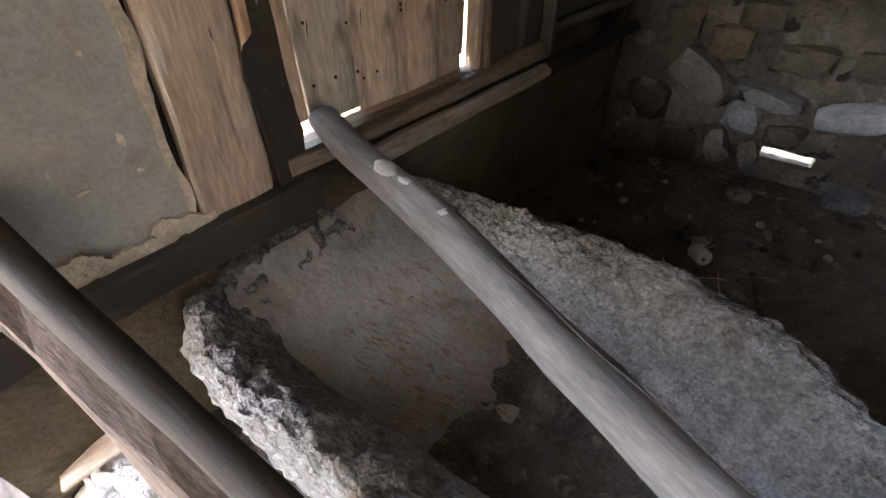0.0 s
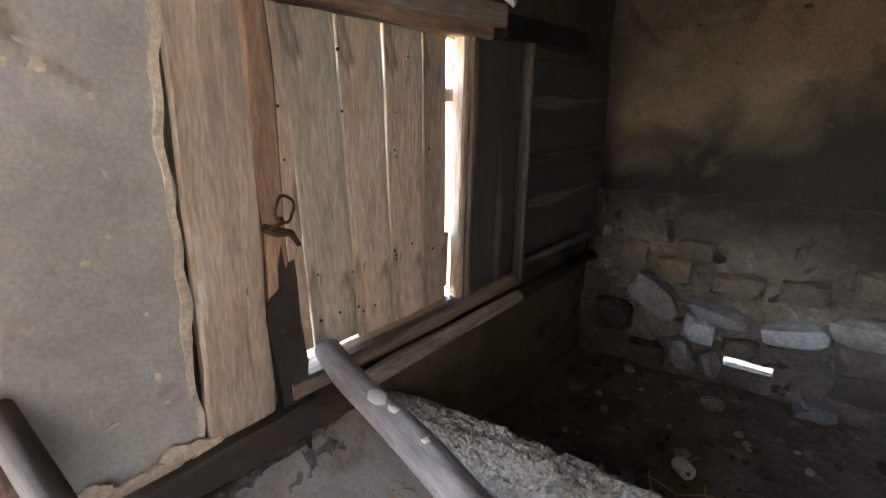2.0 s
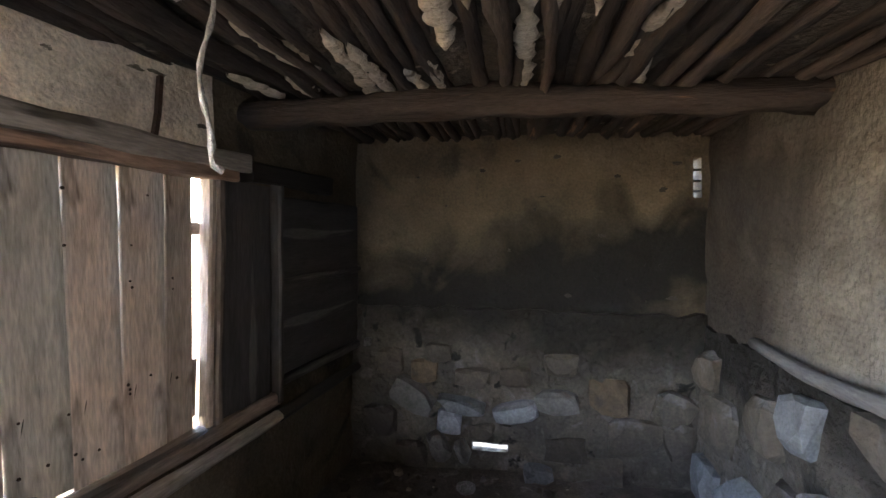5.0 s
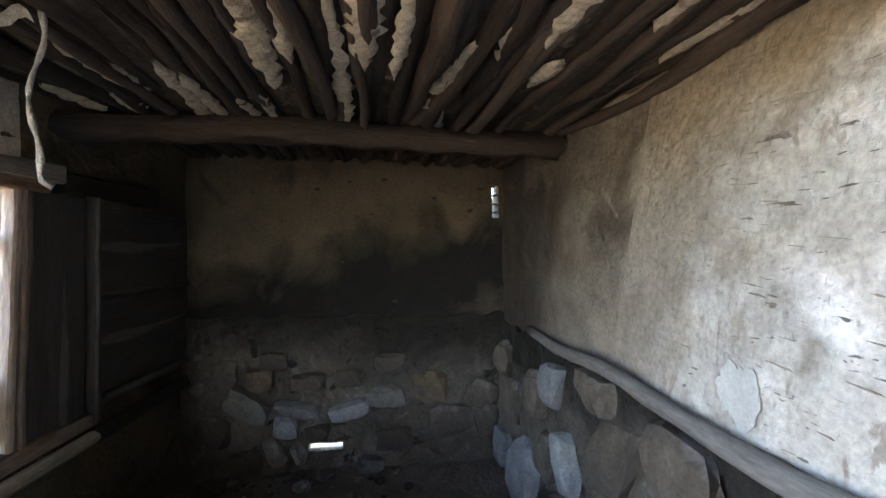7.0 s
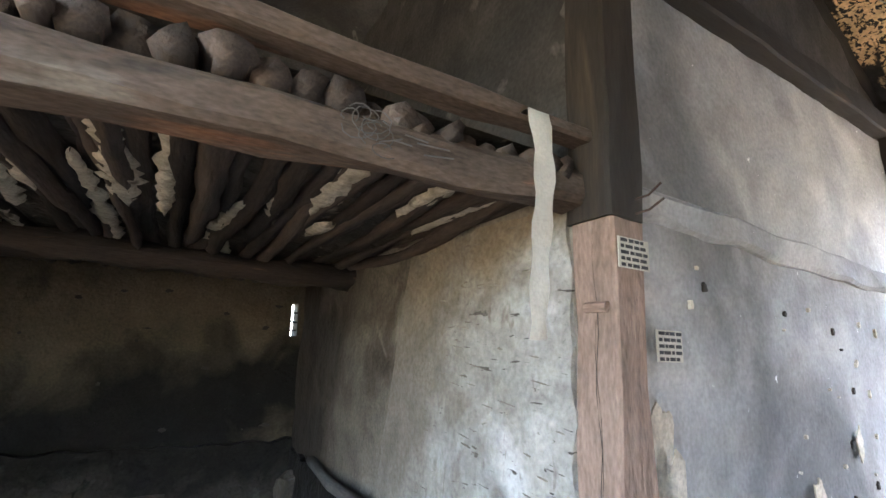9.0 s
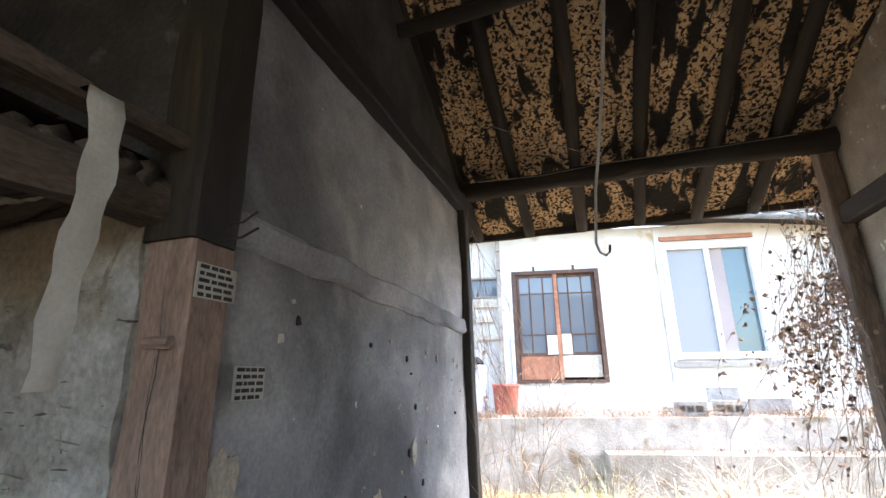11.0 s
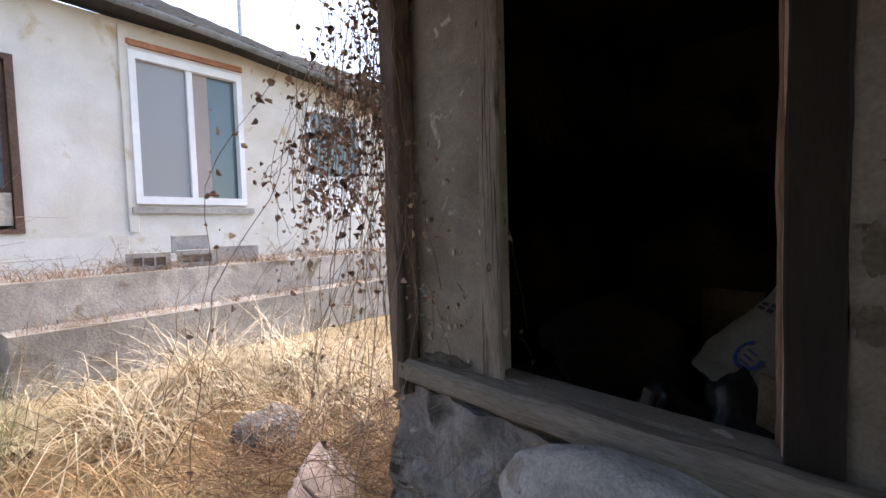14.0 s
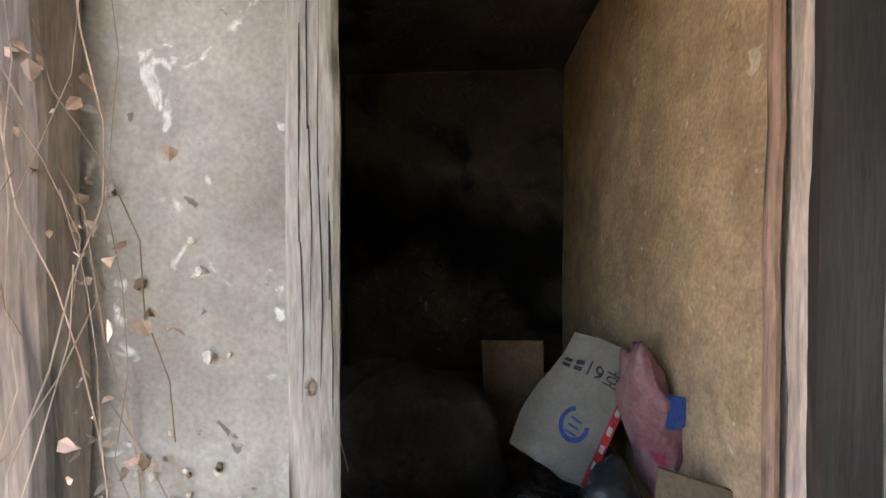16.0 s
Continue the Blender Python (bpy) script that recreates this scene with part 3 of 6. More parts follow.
timber("filler_strip", west(0.842, -0.05, 0.76), west(0.850, -0.05, 0.985), 0.022, 0.016, WOOD, joinery, "short strip closing the foot of the gap", up=(math.cos(W_TURN), -math.sin(W_TURN), 0), wear=0.003, c=0.003)
for z in (0.95, 1.495):
    timber("batten", west(0.16, -0.068, z), west(0.80 + 0.10 * (z > 1), -0.068, z), 0.02, 0.05, WOOD, joinery, wear=0.002)
hatch_frame = thing("hatch_frame", "worn wooden frame of the plank hatch", "door frame")
OUT = (math.cos(W_TURN), -math.sin(W_TURN), 0)
timber("jamb", west(-0.036, 0.0, 0.60), west(0.006, 0.0, 1.725), 0.178, 0.06, WOOD_TAN, hatch_frame, "wide orange-brown jamb board", up=OUT, wear=0.005)
timber("jamb", west(0.108, 0.002, 0.62), west(0.110, 0.002, 1.70), 0.066, 0.058, JAMB_RED, hatch_frame, "split red-brown jamb post", up=OUT, wear=0.008)
timber("jamb", west(0.866, -0.01, 0.68), west(0.893, -0.01, 1.70), 0.034, 0.06, WOOD_TAN, hatch_frame, up=OUT)
timber("post", west(0.905, 0.0, 0.68), west(0.930, 0.0, 1.70), 0.042, 0.06, WOOD, hatch_frame, up=OUT)
timber("board", west(1.08, 0.0, 0.68), west(1.09, 0.0, 1.69), 0.30, 0.03, DARK_BOARD, hatch_frame, "wide dark board", up=OUT)
timber("post", west(1.262, 0.03, 0.68), west(1.262, 0.03, 1.70), 0.035, 0.06, DARK_BOARD, hatch_frame, "slim dusty post", up=OUT)
timber("board", west(1.29, 0.008, 1.45), west(2.08, 0.008, 1.45), 0.03, 0.40, DARK_BOARD, hatch_frame)
timber("board", west(1.29, 0.012, 1.01), west(2.08, 0.012, 1.01), 0.03, 0.44, DARK_BOARD, hatch_frame)
timber("rail", west(1.29, 0.025, 1.245), west(2.08, 0.025, 1.25), 0.04, 0.035, DARK_BOARD, hatch_frame)
timber("rail", west(1.29, 0.03, 0.765), west(2.08, 0.03, 0.765), 0.04, 0.04, DARK_BOARD, hatch_frame)
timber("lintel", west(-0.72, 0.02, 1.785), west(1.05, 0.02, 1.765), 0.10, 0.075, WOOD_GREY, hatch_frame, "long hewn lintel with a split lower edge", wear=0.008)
# same lintel past 1.05 in a shaded colour, where the light fades
timber("lintel", west(1.05, 0.02, 1.739), west(1.70, 0.02, 1.735), 0.10, 0.085, WOOD_DARK, hatch_frame, "inner length of lintel, shade in its colour", wear=0.008)
timber("lintel", west(-0.72, 0.004, 1.735), west(1.0, 0.004, 1.712), 0.075, 0.05, JAMB_RED, hatch_frame, wear=0.006)
timber("sill", west(0.10, 0.0, 0.672), west(1.27, 0.0, 0.695), 0.09, 0.06, WOOD, hatch_frame, "worn sill under the hatch", wear=0.006)
timber("sill", west(0.31, 0.084, 0.626), west(1.2, 0.073, 0.633), 0.06, 0.06, WOOD_GREY, hatch_frame, "dusty rounded ledge timber", wear=0.006, c=0.02)
# ledge's inner end, its shade painted like the lintel's
timber("sill", west(1.2, 0.073, 0.633), west(2.0, 0.06, 0.64), 0.06, 0.06, WOOD_DARK, hatch_frame, "inner end of the ledge, shade in its colour", wear=0.006, c=0.02)
timber("sill", west(-0.70, 0.03, 0.545), west(0.16, 0.03, 0.59), 0.08, 0.10, WOOD_DARK, hatch_frame, "dark brown ground plate under the render", wear=0.006)

# ---- byre ceiling ----
beam_tie = pole("ceiling_beam", west(1.10, -0.1, 1.985), (1.50, 1.62, 2.005), 0.060, 0.055, POLE, crook=0.035, wob=0.6, step=0.07, sides=12, label="dark round beam under the ceiling poles", category="beam")
beam_south = timber("ceiling_beam", (-1.10, 0.0, 1.952), (1.43, 0.0, 2.032), 0.10, 0.085, BEAM, label="hewn red-brown beam with dusty worn faces", wear=0.010, category="beam", c=0.018)
ceiling_poles = thing("pole_ceiling", "byre ceiling of rough round poles packed with pale daub", "ceiling")
random.seed(4)
x = -1.0
while x < 1.42:
    r = random.uniform(0.020, 0.040)
    drift = random.uniform(-0.05, 0.05)
    pole("ceiling_pole", (x + r, -0.035 + random.uniform(-0.025, 0.03), 2.060 + r * 0.5), (x + r + drift, 2.62, 2.040 + r + random.uniform(0, 0.015)), r, r * random.uniform(0.75, 1.0), POLE, ceiling_poles, crook=0.035, sides=9, wob=0.6, step=0.09)
    x += 2 * r + random.choice([-0.014, -0.010, -0.004, 0.0, 0.006, 0.02])


def daub_strip(x0, y0, x1, y1, w, seed):
    """A ragged ridge of pale daub squeezed between two poles."""
    n = max(8, int((y1 - y0) / 0.025))
    rows = []
    for i in range(n + 1):
        f = i / n
        half = w * 0.5 * (0.12 + 0.9 * math.sin(math.pi * f) ** 0.5) * (1 + 0.55 * noise.noise((f * n * 0.35, seed, 1)) + 0.7 * noise.noise((f * n * 0.9, seed, 7)))
        cx, y = x0 + (x1 - x0) * f + 0.012 * noise.noise((f * n * 0.2, seed, 4)), y0 + (y1 - y0) * f
        z = 2.049 + 0.006 * noise.noise((f * n * 0.5, seed, 9))
        rows.append([(cx - half, y, z + 0.014), (cx - half * 0.75, y, z + 0.002 + 0.004 * noise.noise((f * n, seed, 2))), (cx, y, z + 0.004 * noise.noise((f * n * 0.8, seed, 3))), (cx + half * 0.75, y, z + 0.002 + 0.004 * noise.noise((f * n, seed, 5))), (cx + half, y, z + 0.014)])
    obj("daub_strip", Soup().quadgrid(rows), CEIL_DAUB, ceiling_poles, smooth=True)


for k, (x0, y0, x1, y1, w) in enumerate([
        (0.16, 0.35, 0.13, 1.17, 0.085), (0.44, 0.2, 0.44, 0.97, 0.08), (0.36, 0.5, 0.37, 1.74, 0.055), (0.56, 0.15, 0.54, 1.0, 0.05), (0.75, 0.68, 0.69, 1.35, 0.065), (0.95, 0.1, 0.95, 0.66, 0.07),
        (0.76, 1.3, 0.80, 1.79, 0.045), (0.83, 0.55, 0.84, 0.78, 0.05), (-0.06, 1.3, -0.01, 1.6, 0.05), (-0.21, 1.0, -0.25, 1.87, 0.065), (1.19, 0.15, 1.19, 0.52, 0.06), (1.05, 0.75, 1.01, 0.98, 0.07),
        (0.22, 0.55, 0.22, 0.92, 0.045), (1.34, 0.2, 1.33, 0.7, 0.04), (-0.41, 0.9, -0.37, 1.33, 0.10), (-0.17, 1.1, -0.16, 1.62, 0.065), (0.05, 1.2, 0.06, 1.76, 0.05), (-0.70, 1.3, -0.65, 1.62, 0.08), (-0.50, 1.35, -0.48, 1.66, 0.055)]):
    daub_strip(x0, y0, x1, y1, w, 3.0 + k * 2.3)
obj("ceiling", Soup().quadgrid([[(-1.25 + 0.07 * i, 0.03 + 0.07 * j, 2.078 + 0.02 * noise.noise((i * 0.9, j * 0.30, 1))) for j in range(38)] for i in range(40)]).quadgrid([[(-1.25 + 0.07 * i, 0.03 + 0.07 * j, 2.14) for j in (0, 37)] for i in (0, 39)]), DAUB_DARK, kind="structure", smooth=True, label="dark daub packed over the ceiling poles", category="ceiling")
timber("plank", (-1.10, -0.04, 2.128), (1.46, -0.04, 2.158), 0.07, 0.042, BEAM, label="brown plank lying on the pole ends", category="plank", wear=0.006)

random.seed(17)
twine = Soup()
for k in range(11):
    cx, cz, r = random.uniform(0.82, 0.90), random.uniform(1.985, 2.05), random.uniform(0.008, 0.026)
    a0 = random.uniform(0, 6.28)
    twine.tube([(cx + r * math.cos(a0 + i * 0.6) * (1 + 0.1 * i), -0.056 - 0.004 * math.sin(i + k), cz + r * math.sin(a0 + i * 0.6)) for i in range(random.randint(5, 10))], 0.0013, 4)
for k in range(5):
    cx, cz = random.uniform(0.88, 0.98), random.uniform(2.0, 2.04)
    twine.tube([(cx, -0.052, cz), (cx + random.uniform(0.03, 0.07), -0.062, cz + random.uniform(-0.01, 0.02))], 0.002, 4)
obj("twine_tangle", twine, LOG, label="tangle of old straw twine caught on the beam", category="twine")
for zz, dx in ((2.0, 0.012), (1.965, 0.02)):
    obj("bent_nail", Soup().tube([(1.50, -0.12, zz), (1.51, -0.15, zz + 0.005), (1.51 + dx, -0.175, zz + 0.03)], 0.003, 5), RUST, label="bent rusty nail in the post", category="nail", group="nails in the post")

# ---- gateway post and walls ----
gate_post = thing("gate_post", "old red-brown wooden post, near black above, with paper labels", "post")
timber("shaft", (1.482, -0.052, -0.02), (1.482, -0.052, 1.95), 0.118, 0.118, CHEEK, gate_post, up=(0, -1, 0), wear=0.006)
# upper length in a darker wood than the shaft below
timber("shaft", (1.475, -0.055, 1.95), (1.472, -0.055, 2.70), 0.122, 0.13, WOOD_DARK, gate_post, "near-black upper length", up=(0, -1, 0), wear=0.006)
timber("cleat", (1.417, -0.10, 1.745), (1.417, -0.04, 1.748), 0.02, 0.024, CHEEK, gate_post, "worn peg in the post")
for zs in ((0.9, 1.72), (1.2, 1.93)):
    obj("split", Soup().tube([(1.4225, -0.062 + 0.006 * math.sin(k * 1.3), zs[0] + (zs[1] - zs[0]) * k / 12) for k in range(13)], [0.0003 + 0.0006 * math.sin(math.pi * k / 12) for k in range(13)], 4), WOOD_DARK, gate_post, "long drying split")
wall_gate_n = obj("wall_gateway_north", panel_soup(pass_n, 1.55, 3.80, -0.05, 2.80, 0.10, (), 0.012, 0.07, 21.0), CEMENT_DARK, kind="structure", label="smoke-stained grey rendered wall with worn patches", category="wall")
obj("wall_over_plate", panel_soup(pass_n, 1.40, 3.79, 2.80, 4.2, 0.10, (), 0.012, 0.1, 22.0), LOFT_SHADE_MUD, kind="structure", label="mud wall above the plate, roof shade in its colour", category="wall")
timber("rail", pass_n(1.55, 0.006, 2.022), pass_n(3.74, 0.006, 2.005), 0.040, 0.095, CEMENT_DARK, wall_gate_n, "plastered rail bulging from the wall", wear=0.011, c=0.012)
timber("wall_plate", pass_n(1.55, 0.02, 2.76), pass_n(3.72, 0.02, 2.87), 0.08, 0.11, WOOD_DARK, wall_gate_n, "dark plate along the wall's top")
timber("jamb_post", (3.953, -0.02, 0.0), (3.735, -0.02, 2.95), 0.10, 0.06, WOOD_DARK, label="narrow smoke-dark post at the gateway's end", up=(0, -1, 0), category="post")
obj("footing", panel_soup(lambda u, o, z: pass_n(u, o + 0.06 + 0.05 * max(0, 1 - z) + 0.02 * noise.noise((u * 5, z * 5, 1)), z), 1.6, 3.78, -0.05, 0.90, 0.06, (), 0.03, 0.06, 23.0, 0.02), FOOTING, wall_gate_n, "lumpy plastered stone footing")

# ---- gateway south side ----
OPEN = (2.47, 3.36, 0.965, 2.45)
wall_gate_s = obj("wall_gateway_south", panel_soup(pass_s, -1.1, 3.80, -0.05, 3.6, 0.10, [OPEN], 0.010, 0.07, 31.0), RENDER_TAN, kind="structure", label="dusty tan rendered wall round a dark doorway", category="wall")
open_frame = thing("doorway_frame", "grey weathered wooden frame of the dark doorway", "door frame")
timber("jamb", pass_s(3.349, 0.010, 0.96), pass_s(3.345, 0.010, 2.50), 0.096, 0.026, WOOD_GREY, open_frame, "cracked grey jamb with a knot", up=(0, 1, 0), wear=0.004)
timber("jamb", pass_s(2.477, -0.035, 0.965), pass_s(2.477, -0.035, 2.46), 0.024, 0.05, WOOD_TAN, open_frame, up=(0, 1, 0))
timber("stop", pass_s(2.498, -0.078, 0.965), pass_s(2.498, -0.078, 2.46), 0.026, 0.03, JAMB_RED, open_frame, "red-brown door stop", up=(0, 1, 0))
timber("post", pass_s(2.424, -0.025, 0.96), pass_s(2.424, -0.025, 2.66), 0.112, 0.08, WOOD_DARK, open_frame, "dark square post", up=(0, 1, 0))
timber("sill", pass_s(2.05, 0.050, 0.918), pass_s(3.83, 0.050, 0.898), 0.10, 0.105, WOOD_GREY, open_frame, "grey worn sill beam with long splits", wear=0.009, c=0.02)
timber("head", pass_s(2.35, 0.03, 2.51), pass_s(3.80, 0.03, 2.53), 0.09, 0.11, WOOD_DARK, open_frame)
timber("jamb_post", (3.84, -2.25, 0.80), (3.84, -2.25, 2.95), 0.11, 0.09, WOOD, label="weathered brown post at the gateway's yard end", up=(0, 1, 0), wear=0.006, category="post")
obj("footing", panel_soup(lambda u, o, z: pass_s(u, o + 0.06 + 0.12 * max(0, 0.8 - z), z), 1.2, 3.90, -0.05, 0.83, 0.06, (), 0.065, 0.035, 33.0, 0.01), FOOTING, wall_gate_s, "rough cemented footing under the sill")
obj("boulder", rock_soup(0.36, 0.16, 0.17, 3.0, 0.16, 4), BOULDER, m=pose(2.80, -2.12, 0.76, 0, 6, 0), smooth=True, label="pale rounded boulder set in the footing below the sill", category="boulder")

# ---- small dark room behind the doorway ----
obj("wall_store_west", panel_soup(lambda u, o, z: (2.465 + o, u, z), -4.7, -2.42, 0.5, 2.9, 0.1, (), 0.008, 0.08, 41.0), OCHRE, kind="structure", label="ochre mud wall inside the store", category="wall")
# back, east wall and ceiling: the store's gloom is put into their colour
obj("wall_store_back", panel_soup(lambda u, o, z: (u, -4.62 + o, z), 2.4, 4.1, 0.5, 2.9, 0.1, (), 0.01, 0.1, 43.0), MUD_SOOT_SHADE, kind="structure", label="mud back wall of the store, darkness put in its colour", category="wall")
obj("wall_store_east", panel_soup(lambda u, o, z: (3.95 - o, u, z), -4.7, -2.39, -0.05, 3.4, 0.1, (), 0.01, 0.1, 45.0), MUD_SOOT_SHADE, kind="structure", label="mud wall of the store, darkness put in its colour", category="wall")
obj("floor_store", Soup().box(2.3, 4.05, -4.7, -2.37, 0.5, 0.70), DIRT, kind="structure", label="raised earth floor of the store", category="floor")
obj("ceiling_store", Soup().box(2.3, 4.05, -4.7, -2.41, 2.75, 2.82), MUD_SOOT_SHADE, kind="structure", label="ceiling of the store, darkness put in its colour", category="ceiling")

# ---- roof over the gateway ----
RIDGE_X, SLOPE = 1.2, 0.42


def roof_z(x):
    return 3.12 + (3.75 - max(x, 2 * RIDGE_X - x)) * SLOPE


def daub_row(x, y0, y1):
    n = round((y1 - y0) / 0.12)
    ys = [y0 + (y1 - y0) * j / n for j in range(n + 1)]
    return [(x, y, roof_z(x) + 0.015 * noise.noise((x * 3, y * 4, 2))) for y in ys]


XS = [4.42 - 0.12 * i for i in range(55)]
XS = [x for x in XS if x > -1.9]
# daub over the loft, split off to paint it dark
obj("roof_daub_west", Soup().quadgrid([daub_row(x, -4.6, 0.0) for x in XS if x < 1.25]).quadgrid([daub_row(x, 0.0, 2.85) for x in XS]), LOFT_SHADE_MUD, kind="structure", smooth=True, label="near-black daub under the roof, loft shade in its colour", category="ceiling")
roof_daub = obj("roof_daub", Soup().quadgrid([daub_row(x, -4.6, 0.0) for x in XS if x > 1.1]), CEIL_MUD, kind="structure", smooth=True, label="peeling ochre daub under the smoke-black roof", category="ceiling")
obj("roof_cover", Soup().quadgrid([[(x, -4.7 + 7.8 * j, roof_z(x) + 0.16) for j in (0, 1)] for x in (4.5, RIDGE_X, -2.0)]), ROOF_TILE, kind="structure", label="grey tile roof over the gateway", category="roof")
random.seed(8)
for y in (-3.7, -3.3, -2.85, -2.42, -2.0, -1.63, -1.25, -0.81, -0.39, 0.0, 0.4, 0.8):
    lift = 0.045
    pole("rafter", (4.40, y + random.uniform(-0.03, 0.03), roof_z(4.40) - lift), (RIDGE_X, y + random.uniform(-0.06, 0.06), roof_z(RIDGE_X) - lift), 0.042, 0.05, WOOD_DARK, crook=0.03, sides=8, wob=0.2, label="smoke-blackened round rafter under the roof", category="rafter", group="roof rafters")
pole("purlin", (3.80, 0.30, 2.985), (3.80, -2.6, 2.985), 0.065, 0.07, WOOD_DARK, crook=0.02, label="smoke-black round purlin over the gateway's end", category="beam")
pole("cross_pole", (2.55, 0.1, 3.40), (2.60, -2.2, 3.42), 0.04, 0.035, WOOD_DARK, crook=0.05, label="thin crooked pole tied under the rafters", category="pole")
pole("tie_beam", (1.47, 0.05, 2.73), (1.47, -2.4, 2.78), 0.085, 0.09, WOOD_DARK, crook=0.02, label="thick smoke-black tie beam across the gateway", category="beam")
timber("eave_board", (4.43, 0.9, roof_z(4.43) + 0.0), (4.43, -4.5, roof_z(4.43) + 0.0), 0.03, 0.10, WOOD_DARK, label="dark board along the eave", category="board")
# outer walls that close the building above the gateway and byre
obj("wall_gable_north", panel_soup(lambda u, o, z: (u, 2.76 - o, z), -1.3, 3.8, 2.0, 4.3, 0.08, (), 0.01, 0.3, 51.0), LOFT_SHADE_MUD, kind="structure", label="mud gable wall", category="wall")
obj("wall_gate_west", panel_soup(lambda u, o, z: (-1.10 + o, u, z), -2.40, 0.4, -0.05, 3.1, 0.10, [(-2.28, -0.2, -0.05, 2.6)], 0.01, 0.1, 53.0), MUD, kind="structure", label="mud wall round the gateway's outer opening", category="wall")

# ---- stone trough ----
def trough_soup():
    s = Soup()
    x0, x1, cx, cy = -0.98, 0.50, -0.24, 0.60
    hl, hw, n = (x1 - x0) / 2, 0.455, 260

    def ring(a, b, z, e=2.3, rough=0.0, sd=0.0, end=1.0, side=1.0):
        out = []
        for k in range(n):
            t = 2 * math.pi * k / n
            c, d = math.cos(t), math.sin(t)
            ee = e if c > 0 else 6.0
            r = (abs(c) ** ee + abs(d) ** ee) ** (-1 / ee)
            px, py = a * r * c * (end if c < 0 else 1.0), b * r * d * (side if d > 0 else 1.0)
            q = Vector((px * 5, py * 5, z * 5 + sd))
            g = 1 + rough * (0.7 * noise.noise(q) + 0.5 * noise.noise(q * 3) + 0.5 * noise.noise(q * 9) + 0.25 * noise.noise(q * 17))
            out.append((cx + px * g, cy + py * g, z + rough * 0.5 * (noise.noise(q * 2 + Vector((4, 4, 4))) + 0.8 * noise.noise(q * 7))))
        return out

    prof = [(0.90, 0.86, 0.0), (0.97, 0.95, 0.15), (1.0, 0.99, 0.32), (1.0, 1.0, 0.41), (0.985, 0.975, 0.455), (0.965, 0.93, 0.478), (0.945, 0.87, 0.48), (0.925, 0.80, 0.468), (0.90, 0.72, 0.44), (0.87, 0.64, 0.395), (0.81, 0.57, 0.31), (0.73, 0.51, 0.20), (0.64, 0.45, 0.12), (0.5, 0.36, 0.09), (0.2, 0.14, 0.085)]
    rows = []
    for k, (p, q) in enumerate(zip(prof, prof[1:])):
        for i in range(5):
            f = i / 5
            a, b, z = (u + (v - u) * f for u, v in zip(p, q))
            rows.append(ring(hl * a, hw * b, z, rough=0.0 if z < 0.02 else 0.046 if k < 8 else 0.034, end=1.0 if k < 8 else max(0.45, 1.0 - 1.35 * (0.468 - z)), side=1.0 if k < 8 else 1.0 + 0.9 * (0.468 - z)))
    rows.append(ring(hl * 0.2, hw * 0.14, 0.085, end=0.45, side=1.34))
    return s.rings(rows)


obj("stone_trough", trough_soup(), STONE_PALE, smooth=True, label="long rough-hewn granite feeding trough, dusty and empty", category="trough")
fill = [[(-0.24 + (0.60 if math.cos(a) > 0 else 0.42) * f * math.cos(a), 0.60 + (0.27 if math.sin(a) < 0 else 0.31) * f * math.sin(a), 0.17 + 0.035 * noise.noise((f * 4 * math.cos(a), f * 4 * math.sin(a), 6)) - 0.05 * (1 - f)) for a in [k * math.pi / 18 for k in range(36)]] for f in (1.0, 0.85, 0.7, 0.55, 0.4, 0.25, 0.1, 0.002)]
# dust ramp, its pale colour also standing in for light from the hatch
ramp = []
for i in range(22):
    f = i / 21
    x = -0.915 + 0.70 * f
    ramp.append([(x, 0.60 + (0.335 - 0.07 * f) * w, 0.468 - 0.385 * (f ** 0.95) + 0.05 * abs(w) ** 3 * (1 - f) * f * 4 + 0.012 * noise.noise((x * 6, w * 4, 2)) + 0.022 * f * noise.noise((x * 26, w * 16, 5))) for w in [-1 + j / 8 for j in range(17)]])
obj("dust_drift", Soup().quadgrid(ramp).quadgrid([[(p[0], p[1], 0.12) for p in (r[0], r[-1])] for r in (ramp[0], ramp[-1])]), DUST, smooth=True, label="pale dust drifted over the trough's end, hatch light in its colour", category="dust")
obj("trough_litter", Soup().rings(fill, False), LITTER, smooth=True, label="dark earth and chaff lying in the trough", category="litter")
trough_log = pole("log", (-0.87, 0.70, 0.775), (0.44, 0.386, 0.492), 0.037, 0.055, LOG, crook=0.013, sides=16, wob=0.2, label="crooked dusty log laid from the sill across the trough", category="log", step=0.06)
pole("log", (-0.97, 0.03, 0.93), (-0.10, 0.075, 0.47), 0.027, 0.031, WOOD_DARK, crook=0.008, sides=12, wob=0.1, label="dark smooth pole leaning beside the trough", category="pole")
timber("beam_offcut", (-1.05, 0.010, 0.898), (-0.13, 0.053, 0.411), 0.095, 0.085, BEAM, label="rough squared timber leaning beside the trough", category="timber", wear=0.012)

# ---- house across the yard ----
HDOOR = (-0.74, 0.745, 1.56, 3.46)
HWIN = (1.81, 3.27, 1.90, 3.82)
HWIN2 = (4.40, 5.6, 1.75, 3.6)
house = thing("farmhouse", "whitewashed farmhouse on a terrace, with stained walls", "house")
obj("wall", panel_soup(house_at, -0.93, 9.0, 1.05, 4.16, 0.2, [HDOOR, HWIN, HWIN2], 0.012, 0.2, 61.0), WHITEWASH, house)
obj("wall", panel_soup(lambda u, o, z: house_at(u, o - 0.12, z), -5.0, -0.93, 1.05, 4.16, 0.1, [(-1.50, -0.95, 3.07, 3.38)], 0.012, 0.2, 62.0), WHITEWASH, house)


